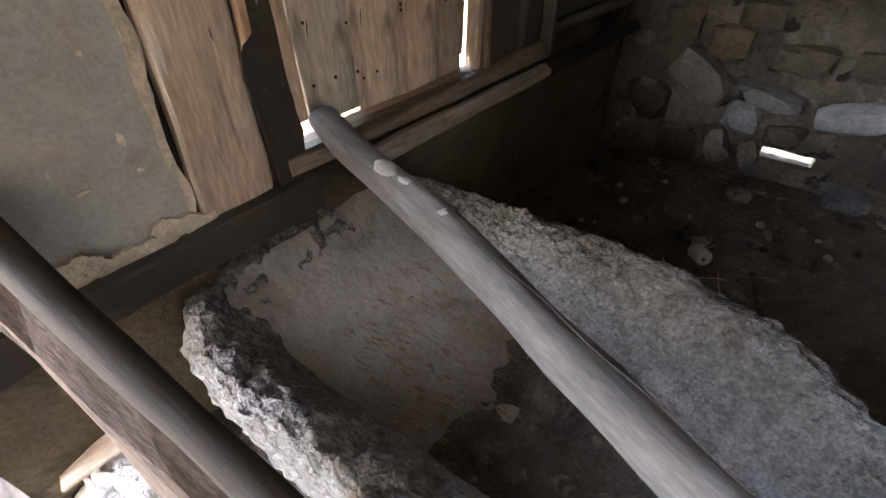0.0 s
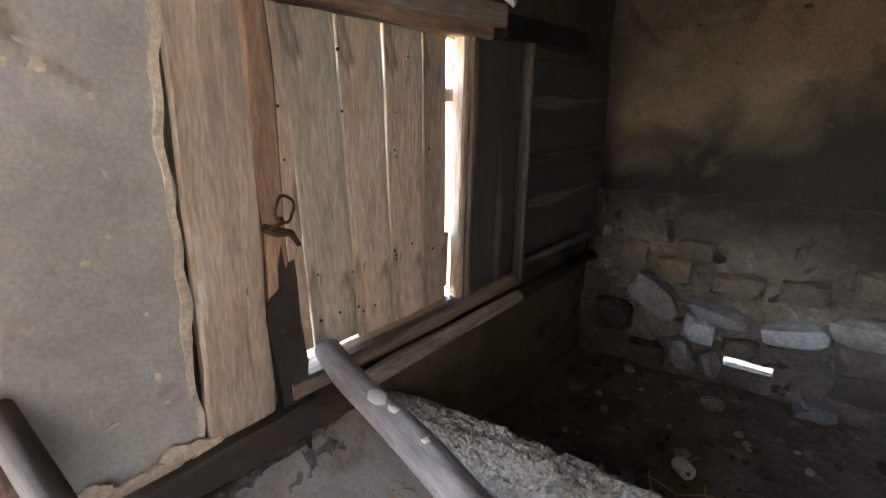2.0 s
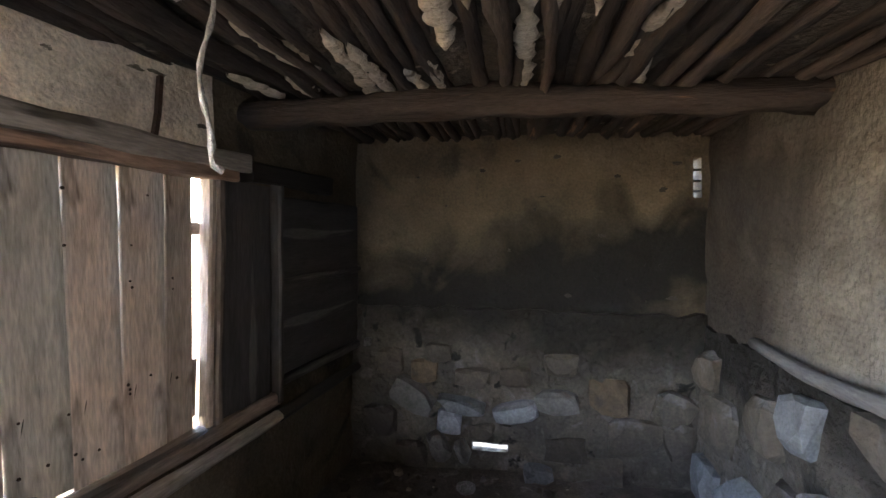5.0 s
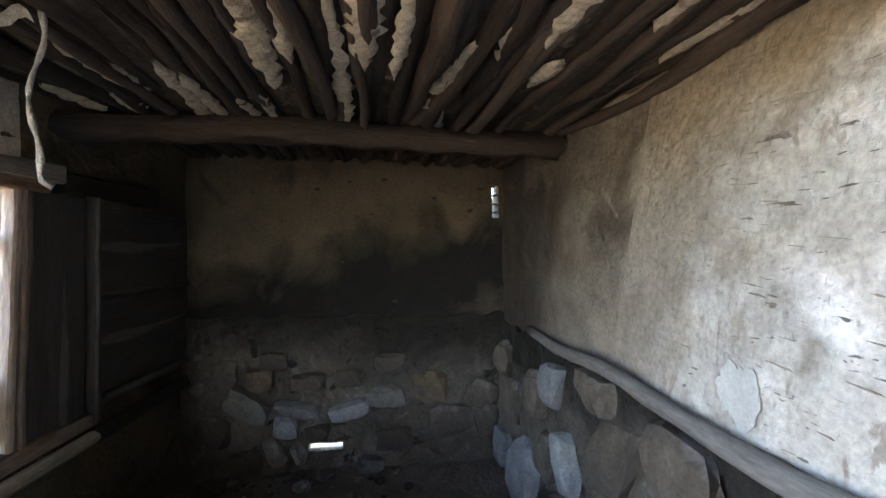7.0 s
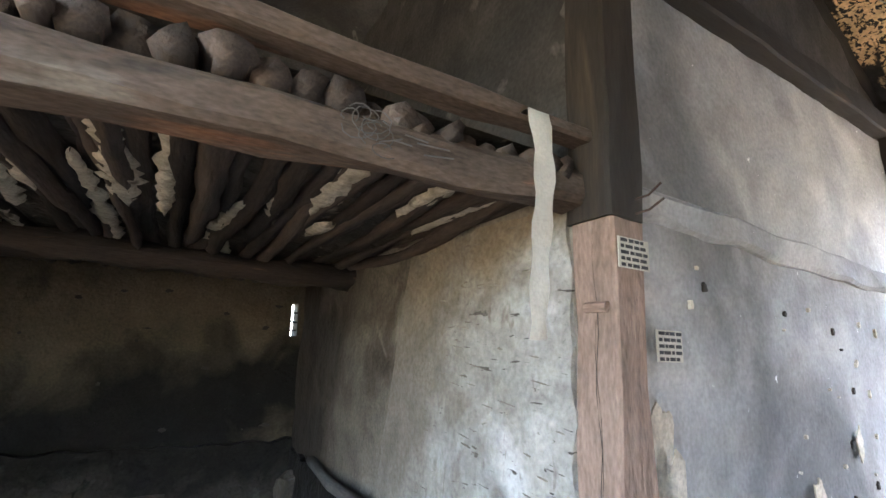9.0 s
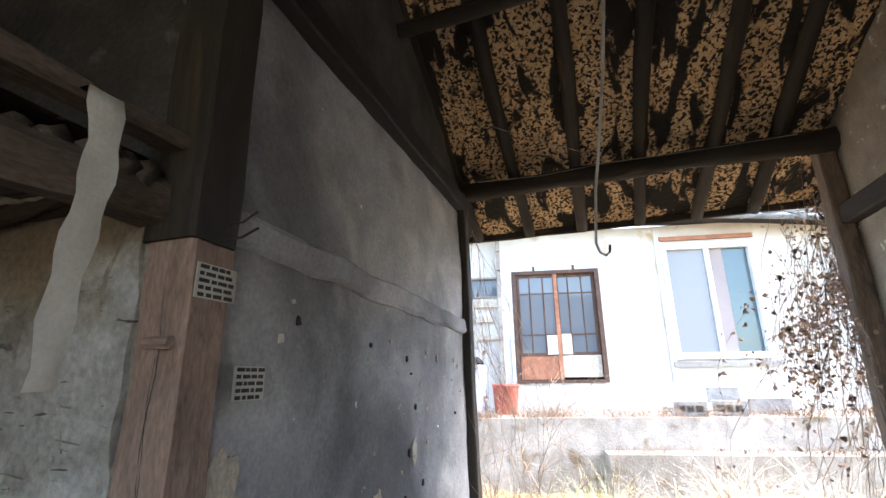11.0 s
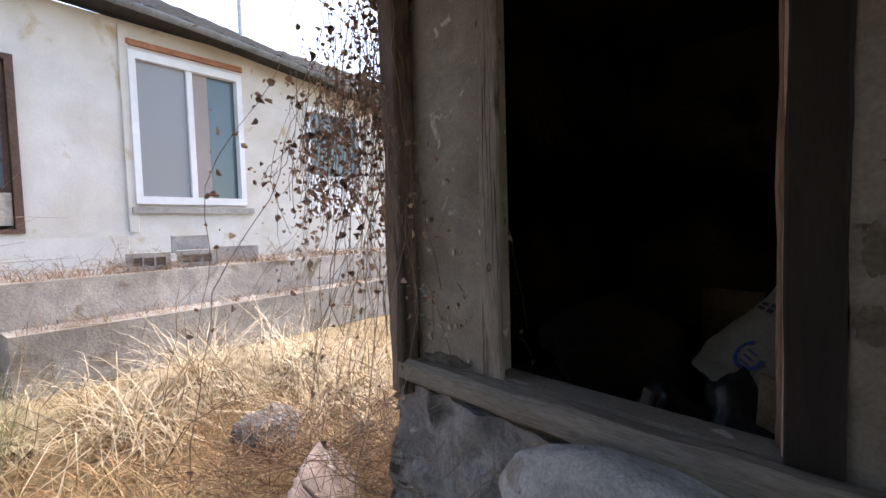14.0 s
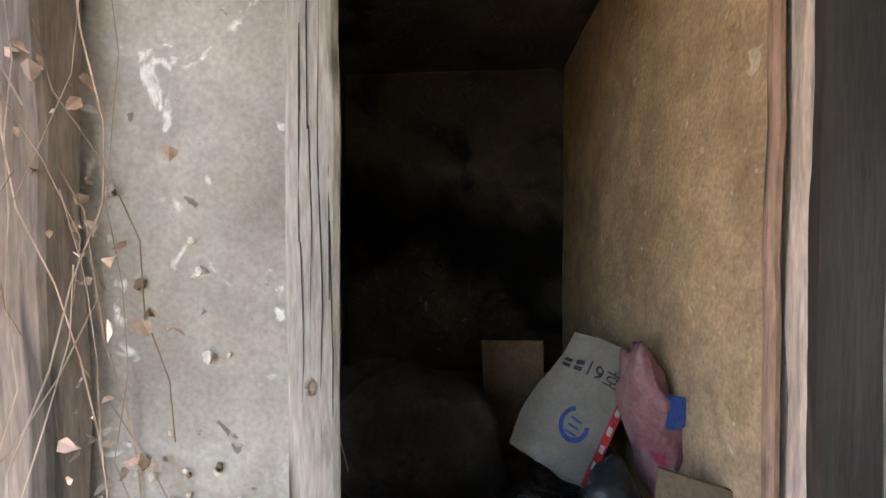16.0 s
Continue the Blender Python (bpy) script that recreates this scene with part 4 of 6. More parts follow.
def house_box(name, u0, u1, z0, z1, o0, o1, material, parent, label=""):
    s = Soup().box(0, u1 - u0, 0, o1 - o0, z0, z1, 0.006)
    p0, p1 = house_at(u0, o0, 0), house_at(u0 + 1, o0, 0)
    m = basis(p0, p1)
    s.v = [(x, -y, z) for x, y, z in s.v]
    m2 = Matrix((Vector(p1) - Vector(p0), Vector(house_at(u0, o0 - 1, 0)) - Vector(p0), (0, 0, 1))).transposed().to_4x4()
    m2.translation = Vector(p0)
    return obj(name, s, material, parent, label, m2)


def framed(parent, name, box, cols, rows, bar, o, material, pane, label):
    """A sash with its stiles, bars and panes."""
    u0, u1, z0, z1 = box
    f = house_box(name, u0, u0 + bar, z0, z1, o, o + 0.04, material, parent, label)
    house_box("stile", u1 - bar, u1, z0, z1, o, o + 0.04, material, parent)
    for z in (z0, z1 - bar):
        house_box("rail", u0 + bar, u1 - bar, z, z + bar, o + 0.002, o + 0.038, material, parent)
    for c in cols:
        house_box("glazing_bar", c - bar * 0.22, c + bar * 0.22, z0 + bar, z1 - bar, o + 0.008, o + 0.032, material, parent)
    for r in rows:
        house_box("glazing_bar", u0 + bar, u1 - bar, r - bar * 0.22, r + bar * 0.22, o + 0.01, o + 0.03, material, parent)
    house_box("pane", u0 + bar * 0.5, u1 - bar * 0.5, z0 + bar * 0.5, z1 - bar * 0.5, o + 0.014, o + 0.02, pane, parent)
    return f


door_h = obj("door", panel_soup(lambda u, o, z: house_at(u, o + 0.03, z), -0.74, 0.745, 1.56, 3.46, 0.09, [(-0.67, 0.675, 1.61, 3.40)], 0.0, 0.8), DOOR_BROWN, house, "pair of brown sliding lattice doors with boarded lower panels")
framed(door_h, "leaf_stile", (-0.67, 0.02, 2.00, 3.40), (-0.44, -0.21), (2.35, 3.06), 0.055, -0.05, DOOR_BROWN, PANE, "")
framed(door_h, "leaf_stile", (0.0, 0.675, 2.00, 3.40), (0.22, 0.45), (2.35, 3.06), 0.055, -0.085, DOOR_BROWN, PANE, "")
house_box("meeting_stile", -0.03, 0.035, 1.61, 3.40, -0.04, 0.0, PANEL_RED, door_h, "orange-brown meeting stile")
house_box("lower_panel", -0.66, -0.035, 1.62, 2.0, -0.045, -0.02, PANEL_RED, door_h, "faded orange board")
house_box("lower_panel", 0.04, 0.665, 1.65, 2.0, -0.05, -0.025, PANEL_CREAM, door_h, "cream board")
house_box("mended_pane", -0.20, -0.03, 2.02, 2.34, -0.004, 0.002, PAPER, door_h, "white sheet over a pane")
house_box("mended_pane", 0.045, 0.21, 2.02, 2.36, -0.03, -0.024, PANEL_CREAM, door_h, "cream board over a pane")

win_h = obj("window", panel_soup(lambda u, o, z: house_at(u, o + 0.05, z), 1.81, 3.27, 1.90, 3.82, 0.13, [(1.89, 3.19, 2.00, 3.72)], 0.0, 0.8), WHITE_PVC, house, "white plastic sliding window with a pale curtain")
house_box("sash_stile", 2.50, 2.58, 2.00, 3.72, -0.04, 0.02, WHITE_PVC, win_h)
house_box("pane", 1.89, 2.50, 2.00, 3.72, -0.03, -0.02, PANE_FROST, win_h, "frosted pane")
house_box("pane", 2.58, 3.19, 2.00, 3.72, -0.06, -0.05, PANE_TEAL, win_h, "teal-tinted pane")
house_box("curtain", 2.58, 2.80, 2.00, 3.72, -0.046, -0.035, CURTAIN, win_h, "pale curtain edge")
house_box("lintel", 1.80, 3.30, 3.88, 3.95, 0.0, 0.04, PANEL_RED, house, "weathered red-brown lintel board")
house_box("window_trim", 1.72, 1.83, 1.55, 4.1, 0.0, 0.03, WHITEWASH, house, "cracked white upright board")
house_box("window_sill", 1.76, 3.38, 1.78, 1.86, 0.0, 0.05, CONCRETE, house)
win_2 = obj("window", panel_soup(lambda u, o, z: house_at(u, o + 0.03, z), 4.40, 5.6, 1.75, 3.6, 0.11, [(4.48, 5.52, 2.45, 3.52)], 0.0, 0.8), WHITE_PVC, house, "pale window half hidden by dry vines")
house_box("pane", 4.48, 5.52, 2.45, 3.52, -0.05, -0.04, PANE_TEAL, win_2)
win_3 = obj("window", panel_soup(lambda u, o, z: house_at(u, o - 0.10, z), -1.53, -0.935, 3.03, 3.41, 0.03, [(-1.50, -0.96, 3.07, 3.38)], 0.0, 0.8), WOOD_GREY, house, "small grey transom window in the side bay")
house_box("pane", -1.50, -0.95, 3.07, 3.38, -0.20, -0.19, PANE, win_3)

# unseen dark backing, added so no sky shows through the hollow house
house_box("inner_wall", -1.6, 7.0, 1.06, 4.1, -0.75, -0.65, WOOD_DARK, house, "dark backing added behind the panes to block the sky")
# roof of the house: courses of rolled cement tiles, and a gutter
def eave_z(u):
    u = max(-1.6, min(5.5, u))
    return 0.215 - 0.0125 * u * u


rows = []
for i in range(33):
    f = i // 2 + (i % 2) * 0.96
    o, z = 0.40 - f * 0.20, 4.06 + f * 0.105 + (0.03 if i % 2 == 0 else 0.0)
    rows.append([house_at(-5.2 + 0.11 * j, o, z + eave_z(-5.2 + 0.11 * j) + 0.018 * math.sin(j * math.pi / 1.0 * 0.5)) for j in range(135)])
obj("roof", Soup().quadgrid(rows), ROOF_TILE, house, "grey rolled tile roof", smooth=False)
us = [-5.2 + 0.6 * j for j in range(25)]
obj("soffit", Soup().rings([[house_at(u, o, z + eave_z(u)) for o, z in ((-0.2, 4.06), (0.34, 4.03), (0.34, 4.06), (-0.2, 4.09))] for u in us]), WOOD_DARK, house, "dark eave boards")
gut = []
for u in us:
    zc = 4.05 + eave_z(u)
    gut.append([house_at(u, 0.42 + 0.065 * math.cos(a), zc + 0.065 * math.sin(a)) for a in [math.pi * (1 + k / 8) for k in range(9)]] + [house_at(u, 0.42 + 0.057 * math.cos(a), zc + 0.057 * math.sin(a)) for a in [math.pi * (2 - k / 8) for k in range(9)]])
obj("gutter", Soup().rings(gut), GUTTER, house, "grey half-round gutter")
for u in (-1.2, 0.2, 1.6, 3.0, 4.3):
    obj("gutter_bracket", Soup().tube([house_at(u, 0.42 + 0.07 * math.cos(a), 4.05 + eave_z(u) + 0.07 * math.sin(a)) for a in [math.pi * (1 + k / 8) for k in range(9)]], 0.008, 4), GUTTER, house)

# terrace in front of the house
terrace = thing("terrace", "weathered concrete terrace wall with a lower ledge", "retaining wall", kind="structure")
obj("terrace_top", panel_soup(lambda u, o, z: house_at(u, 1.40 + o, z), -5, 9, 0.0, 1.13, 1.6, (), 0.02, 0.25, 71.0), CONCRETE, terrace)
obj("ledge", panel_soup(lambda u, o, z: house_at(u, 1.78 + o, z), 0.3, 9, 0.0, 0.74, 0.40, (), 0.02, 0.25, 73.0), CONCRETE, terrace)

# ---- stones of the byre footings ----
random.seed(21)


def stone(parent, p, size, material, seed, turn=0.0, rough=0.3, flat=0.0, cuts=2, name="stone"):
    """One stone of a wall or floor, size in metres across, deep and high."""
    return obj(name, rock_soup(size[0] / 2, size[1] / 2, size[2] / 2, seed, rough, cuts, flat), material, parent, m=pose(*p, random.uniform(-8, 8), turn, random.uniform(-10, 10)))


for k, (u, z, w, h, turn, m) in enumerate([
        (-0.27, 0.47, 0.34, 0.20, 28, STONE_GREY), (0.03, 0.43, 0.36, 0.10, 10, STONE), (-0.04, 0.32, 0.18, 0.18, 5, STONE_BLUE), (-0.10, 0.17, 0.13, 0.22, -30, STONE_GREY), (0.045, 0.15, 0.08, 0.17, -22, STONE_GREY), (0.16, 0.26, 0.20, 0.13, 0, STONE_BROWN),
        (0.36, 0.41, 0.32, 0.14, -16, STONE_BLUE), (0.60, 0.49, 0.30, 0.17, -8, STONE_GREY), (0.90, 0.53, 0.28, 0.26, 5, STONE_OCHRE), (1.25, 0.45, 0.26, 0.30, 18, STONE_BROWN), (1.05, 0.30, 0.36, 0.26, 0, STONE_BROWN), (-0.20, 0.62, 0.20, 0.18, 0, STONE_OCHRE),
        (0.36, 0.62, 0.22, 0.15, 0, STONE_BROWN), (0.10, 0.60, 0.26, 0.14, 0, STONE_BROWN), (-0.12, 0.74, 0.20, 0.14, 0, STONE_BROWN), (0.62, 0.70, 0.24, 0.16, 0, STONE_BROWN), (-0.42, 0.68, 0.2, 0.2, 0, STONE_BROWN),
        (0.66, 0.20, 0.30, 0.18, 0, STONE_BROWN), (0.85, 0.08, 0.34, 0.20, 0, STONE_BROWN), (-0.48, 0.30, 0.26, 0.26, 0, STONE_BROWN), (1.28, 0.30, 0.2, 0.28, 0, STONE_BROWN), (0.50, 0.05, 0.2, 0.1, 0, STONE), (-0.28, 0.10, 0.24, 0.2, 0, STONE_BROWN), (-0.57, 0.79, 0.05, 0.06, 0, STONE_PALE)]):
    stone(wall_north, north(u, 0.035 + 0.045 * (m in (STONE, STONE_BLUE, STONE_GREY)), z), (w * 1.12, 0.17, h * 1.12), m, 5.0 + k * 1.7, turn, 0.5, 0.26)
for k, (u, z, w, h, turn, m) in enumerate([
        (1.52, 0.82, 0.22, 0.24, 10, STONE), (1.15, 0.90, 0.30, 0.16, 0, STONE_BROWN), (1.94, 0.22, 0.42, 0.42, 15, STONE), (1.36, 0.52, 0.16, 0.34, -12, STONE), (0.98, 0.72, 0.34, 0.34, 25, STONE_BROWN), (0.66, 0.82, 0.40, 0.26, 8, STONE_BROWN),
        (1.80, 0.70, 0.28, 0.28, 0, STONE_BROWN), (2.18, 0.54, 0.30, 0.32, 0, STONE_BROWN), (1.62, 0.44, 0.24, 0.24, 0, STONE_BROWN), (0.40, 0.66, 0.40, 0.30, 0, STONE_GREY), (0.80, 0.42, 0.40, 0.34, 0, STONE_BROWN), (1.15, 0.30, 0.30, 0.36, 0, STONE), (0.25, 0.34, 0.36, 0.34, 0, STONE_BROWN), (2.36, 0.76, 0.22, 0.26, 0, STONE_BROWN), (1.55, 0.16, 0.34, 0.26, 0, STONE_BROWN), (2.3, 0.2, 0.26, 0.26, 0, STONE)]):
    ob = stone(wall_east, east(u, 0.045 + 0.025 * (m is STONE), z), (w * 1.1, 0.17, h * 1.1), m, 60.0 + k * 2.3, turn, 0.5, 0.22)
    ob.matrix_basis = ob.matrix_basis @ pose(0, 0, 0, 0, 0, 90)
# ---- clods and litter on the byre floor ----
random.seed(5)
for k in range(170):
    x, y = random.gauss(0.05, 0.55), random.uniform(1.25, 2.45)
    if not -0.62 < x < 1.25:
        continue
    r = random.choice([0.008, 0.012, 0.016, 0.022, 0.035])
    obj("clod", rock_soup(r * random.uniform(0.8, 1.4), r, r * 0.7, k * 1.3, 0.35, 1), random.choice([DIRT, STONE_BROWN, STONE_BROWN, WOOD_DARK, MUD_BROWN, LOG]), m=pose(x, y, floor_height(x, y) + r * 0.4, 0, 0, random.uniform(0, 360)), label="dark clod of earth on the byre floor", category="clod", group="clods on the floor")
obj("pebble", rock_soup(0.055, 0.04, 0.035, 9.0, 0.15, 3), STONE_PALE, m=pose(0.09, 2.30, floor_height(0.09, 2.3) + 0.03, 0, 0, 20), smooth=True, label="tan rounded stone on the earth floor", category="stone")
obj("pebble", rock_soup(0.05, 0.05, 0.03, 19.0, 0.2, 2), STONE_BROWN, m=pose(-0.2, 2.12, 0.03), smooth=True, label="brown stone on the earth floor", category="stone")
can = [[(0.032 * math.cos(a) * f, 0.032 * math.sin(a) * f, z) for a in [k * math.pi / 8 for k in range(16)]] for f, z in ((0.95, 0), (1, 0.004), (1, 0.075), (0.94, 0.076), (0.92, 0.01))]
obj("tin_can", Soup().rings(can), METAL_GREY, m=pose(0.015, 1.76, 0.03, 75, 0, 35), smooth=True, label="empty open tin can lying on the floor", category="can")
obj("flat_stone", rock_soup(0.42, 0.36, 0.03, 31.0, 0.2, 3, 0.2), DIRT, m=pose(0.62, 1.62, 0.022, 0, 0, 20), label="broad flat slab sunk in the earth floor", category="slab")
for k in range(26):
    x, y = random.uniform(-0.1, 0.75), random.uniform(1.35, 1.75)
    s = Soup()
    s.tube([(0, 0, 0), (random.uniform(0.03, 0.09), random.uniform(-0.02, 0.02), 0.01), (random.uniform(0.1, 0.16), random.uniform(-0.04, 0.04), 0.0)], 0.003, 4)
    obj("twig", s, BRUSH, m=pose(x, y, floor_height(x, y) + 0.006, 0, 0, random.uniform(0, 360)), label="thin dry twig on the floor", category="twig", group="twigs on the floor")

# ---- broken boards by the gateway ----
for p0, p1, w, h, m in (((-1.62, 0.05, 0.30), (-0.95, -0.05, 0.05), 0.16, 0.03, WOOD), ((-1.04, -0.15, 0.13), (-0.985, 0.02, 0.17), 0.10, 0.012, WOOD_TAN), ((-1.70, -0.18, 0.06), (-0.80, -0.26, 0.04), 0.14, 0.03, WOOD), ((-1.28, 0.02, 0.37), (-1.19, -0.19, 0.05), 0.15, 0.025, WOOD)):
    timber("board", p0, p1, w, h, m, label="broken brown board lying by the wall", category="board", wear=0.006)
obj("rubble_lump", rock_soup(0.12, 0.10, 0.07, 77.0, 0.4, 4), BOULDER, m=pose(-0.95, -0.08, 0.055), label="crumbled pale lump of plaster on the floor", category="rubble")

# ---- iron, rope and paper ----
latch = thing("iron_latch", "rusty iron ring and hasp on the hatch", "latch")
obj("ring", Soup().tube([west(0.128 + 0.026 * math.cos(a), 0.05 + 0.006 * math.sin(3 * a), 1.205 + 0.034 * math.sin(a)) for a in [k * math.pi / 9 for k in range(19)]], 0.0042, 6), RUST, latch, smooth=True)
obj("staple", Soup().tube([west(0.075, 0.04, 1.155), west(0.085, 0.062, 1.165), west(0.115, 0.062, 1.175), west(0.12, 0.04, 1.18)], 0.006, 6), RUST, latch, smooth=True)
obj("hasp", Soup().tube([west(0.07, 0.042, 1.165), west(0.10, 0.05, 1.15), west(0.14, 0.048, 1.14), west(0.165, 0.04, 1.10)], [0.012, 0.014, 0.010, 0.007], 6), RUST, latch)
random.seed(12)
for k in range(26):
    u, z = random.choice([0.17, 0.24, 0.31, 0.40, 0.48, 0.58, 0.65, 0.74]), random.choice([0.80, 0.96, 1.30, 1.46, 1.60])
    u, z = u + random.uniform(-0.02, 0.02), z + random.uniform(-0.03, 0.03)
    obj("nail_head", Soup().tube([west(u, -0.036, z), west(u, -0.031, z)], random.uniform(0.003, 0.006), 6), RUST, joinery)
pts = []
for k in range(15):
    f = k / 14
    pts.append((-0.325 + 0.01 * math.sin(f * 9), 0.675 + 0.012 * math.sin(f * 6 + 1), 2.05 - 0.40 * f))
pts += [(-0.315, 0.68, 1.635), (-0.297, 0.69, 1.622)]
obj("hanging_rope", Soup().tube(pts, [0.0065 + 0.002 * math.sin(k * 2.1) for k in range(len(pts))], 7, 0.5), ROPE, smooth=True, label="dusty pale rope hanging from the ceiling poles", category="rope")
obj("cobweb_rag", Soup().quadgrid([[(-0.43 + 0.02 * i, 0.66 + 0.012 * j + 0.008 * math.sin(i), 2.032 - 0.012 * math.sin(i * 1.3) - 0.010 * j) for j in range(3)] for i in range(6)]), ROPE, label="dusty rag caught under the ceiling poles", category="rag")
iron = thing("iron_strap", "dark iron strap on the mud above the lintel", "strap")
obj("strap", Soup().tube([west(0.62, 0.035, 1.80), west(0.625, 0.045, 1.87), west(0.645, 0.035, 2.0)], 0.012, 5), RUST, iron)

rows = []
for k in range(16):
    f = k / 15
    w = 0.030 - 0.008 * f + 0.004 * math.sin(k * 1.7)
    cx, cy = 1.222 - 0.012 * f + 0.006 * math.sin(f * 7), -0.105 - 0.02 * math.sin(f * 3)
    z = 2.145 - 0.48 * f
    if k == 0:
        rows.append([(cx - w, -0.03, z), (cx, -0.03, z + 0.003), (cx + w, -0.03, z)])
    rows.append([(cx - w, cy, z), (cx, cy - 0.006 * math.sin(k), z), (cx + w, cy + 0.004, z + 0.004)])
strip = Soup().quadgrid(rows)
strip.quadgrid([[(p[0], p[1] + 0.003, p[2]) for p in r] for r in rows])
obj("cloth_strip", strip, CLOTH, smooth=True, label="long dirty white cloth strip hanging over the beam", category="cloth")


def paper_label(name, at, u0, u1, z0, z1, label):
    """A paper label with rows of unreadable print."""
    t = thing(name, label, "label")
    obj("sheet", panel_soup(at, u0, u1, z0, z1, 0.002, (), 0.0005, 0.03, 1.0), PAPER, t)
    random.seed(int(u0 * 1000))
    rows_n = 5
    for r in range(rows_n):
        z = z1 - (z1 - z0) * (r + 0.25) / rows_n
        u = u0 + 0.006
        while u < u1 - 0.02:
            w = random.uniform(0.010, 0.026)
            e = min(u + w, u1 - 0.005)
            obj("print_bar", panel_soup(lambda a, o, b: at(a, o + 0.0025, b), u, e, z - (z1 - z0) * 0.55 / rows_n, z, 0.001, (), 0.0, 0.05, 1.0), INK, t)
            u += w + random.uniform(0.003, 0.007)


paper_label("paper_label", lambda u, o, z: (u, -0.1215 - o, z), 1.433, 1.538, 1.833, 1.903, "small printed paper label pasted on the post")
paper_label("paper_label", lambda u, o, z: pass_n(u, o + 0.016, z), 1.607, 1.712, 1.632, 1.708, "small printed paper label pasted on the grey wall")

# worn patches and knocks on the grey wall
def flake(name, at, u, z, w, h, material, parent, seed, label="", thick=0.004):
    """A thin patch with a torn outline."""
    ring = []
    for k in range(40):
        a = 2 * math.pi * k / 40
        r = 0.5 * (1 + 0.55 * noise.noise((math.cos(a) * 1.6 + seed, math.sin(a) * 1.6, seed)) + 0.25 * noise.noise((math.cos(a) * 5, math.sin(a) * 5, seed + 3)))
        ring.append((u + w * r * math.cos(a), z + h * r * math.sin(a)))
    s = Soup()
    s.rings([[at(p, 0.0, q) for p, q in ring], [at(p, thick, q) for p, q in ring]])
    return obj(name, s, material, parent, label)


random.seed(33)
FLAT_N = lambda u, o, z: pass_n(u, o + 0.012, z)
for k, (u, z, w, h) in enumerate([(1.60, 1.42, 0.10, 0.26), (1.62, 1.22, 0.18, 0.36), (1.60, 0.98, 0.26, 0.3), (2.95, 0.95, 0.34, 0.12), (3.25, 0.93, 0.34, 0.09), (2.40, 1.21, 0.08, 0.15), (2.46, 1.0, 0.20, 0.14), (2.60, 1.06, 0.13, 0.28), (2.775, 1.37, 0.05, 0.10), (2.28, 1.12, 0.09, 0.16), (2.70, 0.96, 0.2, 0.1)]):
    flake("bare_patch", FLAT_N, u, z, w, h, CEMENT_BARE, wall_gate_n, 3.0 + k * 1.9, "bare plaster where the grey coat has flaked", 0.004)
for k in range(46):
    u, z = random.uniform(1.7, 3.6), random.uniform(0.95, 1.9)
    r = random.uniform(0.006, 0.02)
    flake("knock", FLAT_N, u, z, r, r * random.uniform(0.7, 2.0), CEMENT_BARE if k % 3 else WOOD_DARK, wall_gate_n, k * 1.1, "", 0.008)
for k, (u, z, w, h) in enumerate([(2.75, 0.72, 0.5, 0.42), (3.2, 0.62, 0.46, 0.5), (3.58, 0.55, 0.34, 0.5), (2.95, 0.30, 0.5, 0.4), (3.45, 0.22, 0.5, 0.4), (2.2, 0.6, 0.5, 0.5)]):
    stone(wall_gate_n, pass_n(u, 0.10, z), (w, 0.2, h), FOOTING, 90 + k * 3.1, 10, 0.25, 0.12, 3)
# splashes of white on the south panel
for k in range(34):
    u, z = random.uniform(3.46, 3.84), random.gauss(1.12, 0.10) if k % 2 else random.uniform(0.98, 1.7)
    r = random.uniform(0.005, 0.018)
    flake("chip", lambda a, o, b: pass_s(a, o + 0.006, b), u, z, r, r * random.uniform(0.7, 1.8), CEMENT_BARE if k % 5 else CARD, wall_gate_s, k * 1.9, "", 0.005)
for k, (u, z, w, h) in enumerate([(3.60, 0.965, 0.24, 0.05), (2.33, 1.45, 0.05, 0.1), (2.34, 1.30, 0.05, 0.08)]):
    flake("bare_patch", lambda a, o, b: pass_s(a, o + 0.008, b), u, z, w, h, MUD_BROWN, wall_gate_s, 5.0 + k * 2.1, "", 0.004)
# knot and splits of the doorway jamb
knot = [pass_s(3.350 + 0.007 * math.cos(a), 0.024, 1.365 + 0.013 * math.sin(a)) for a in [k * math.pi / 6 for k in range(13)]]
obj("knot", Soup().tube(knot, [0.003 + 0.003 * abs(math.sin(k * 1.7)) for k in range(13)], 5), WOOD, open_frame)

for k in range(4):
    u, z0 = 3.312 + 0.018 * k, random.uniform(0.98, 1.5)
    line = [pass_s(u + 0.003 * math.sin(j * 1.1 + k), 0.0245, z0 + random.uniform(0.5, 0.9) * j / 9) for j in range(10)]
    obj("split", Soup().tube(line, [0.0003 + 0.0009 * math.sin(math.pi * j / 9) for j in range(10)], 4), WOOD_DARK, open_frame)

random.seed(71)
flake("cement_patch", lambda a, o, b: east(a, o + 0.026, b), 0.48, 1.11, 0.12, 0.16, CEMENT, wall_east, 9.4, "blue-grey cement patch", 0.003)
for k in range(34):
    u, z = random.uniform(0.02, 0.75), random.uniform(1.08, 2.0)
    flake("crack", lambda a, o, b: east(a, o + 0.030, b + 0.12 * (a - u)), u, z, random.uniform(0.02, 0.08), random.uniform(0.002, 0.005), MUD_BROWN, wall_east, k * 1.3, "", 0.003)
for k in range(34):
    u, z = random.uniform(-0.65, 0.85), random.uniform(1.84, 2.03)
    flake("pit", lambda a, o, b: west(a, o + 0.022, b), u, z, random.uniform(0.01, 0.07), random.uniform(0.006, 0.02), MUD if k % 3 else MUD_BROWN, wall_west, k * 1.7, "", 0.004)
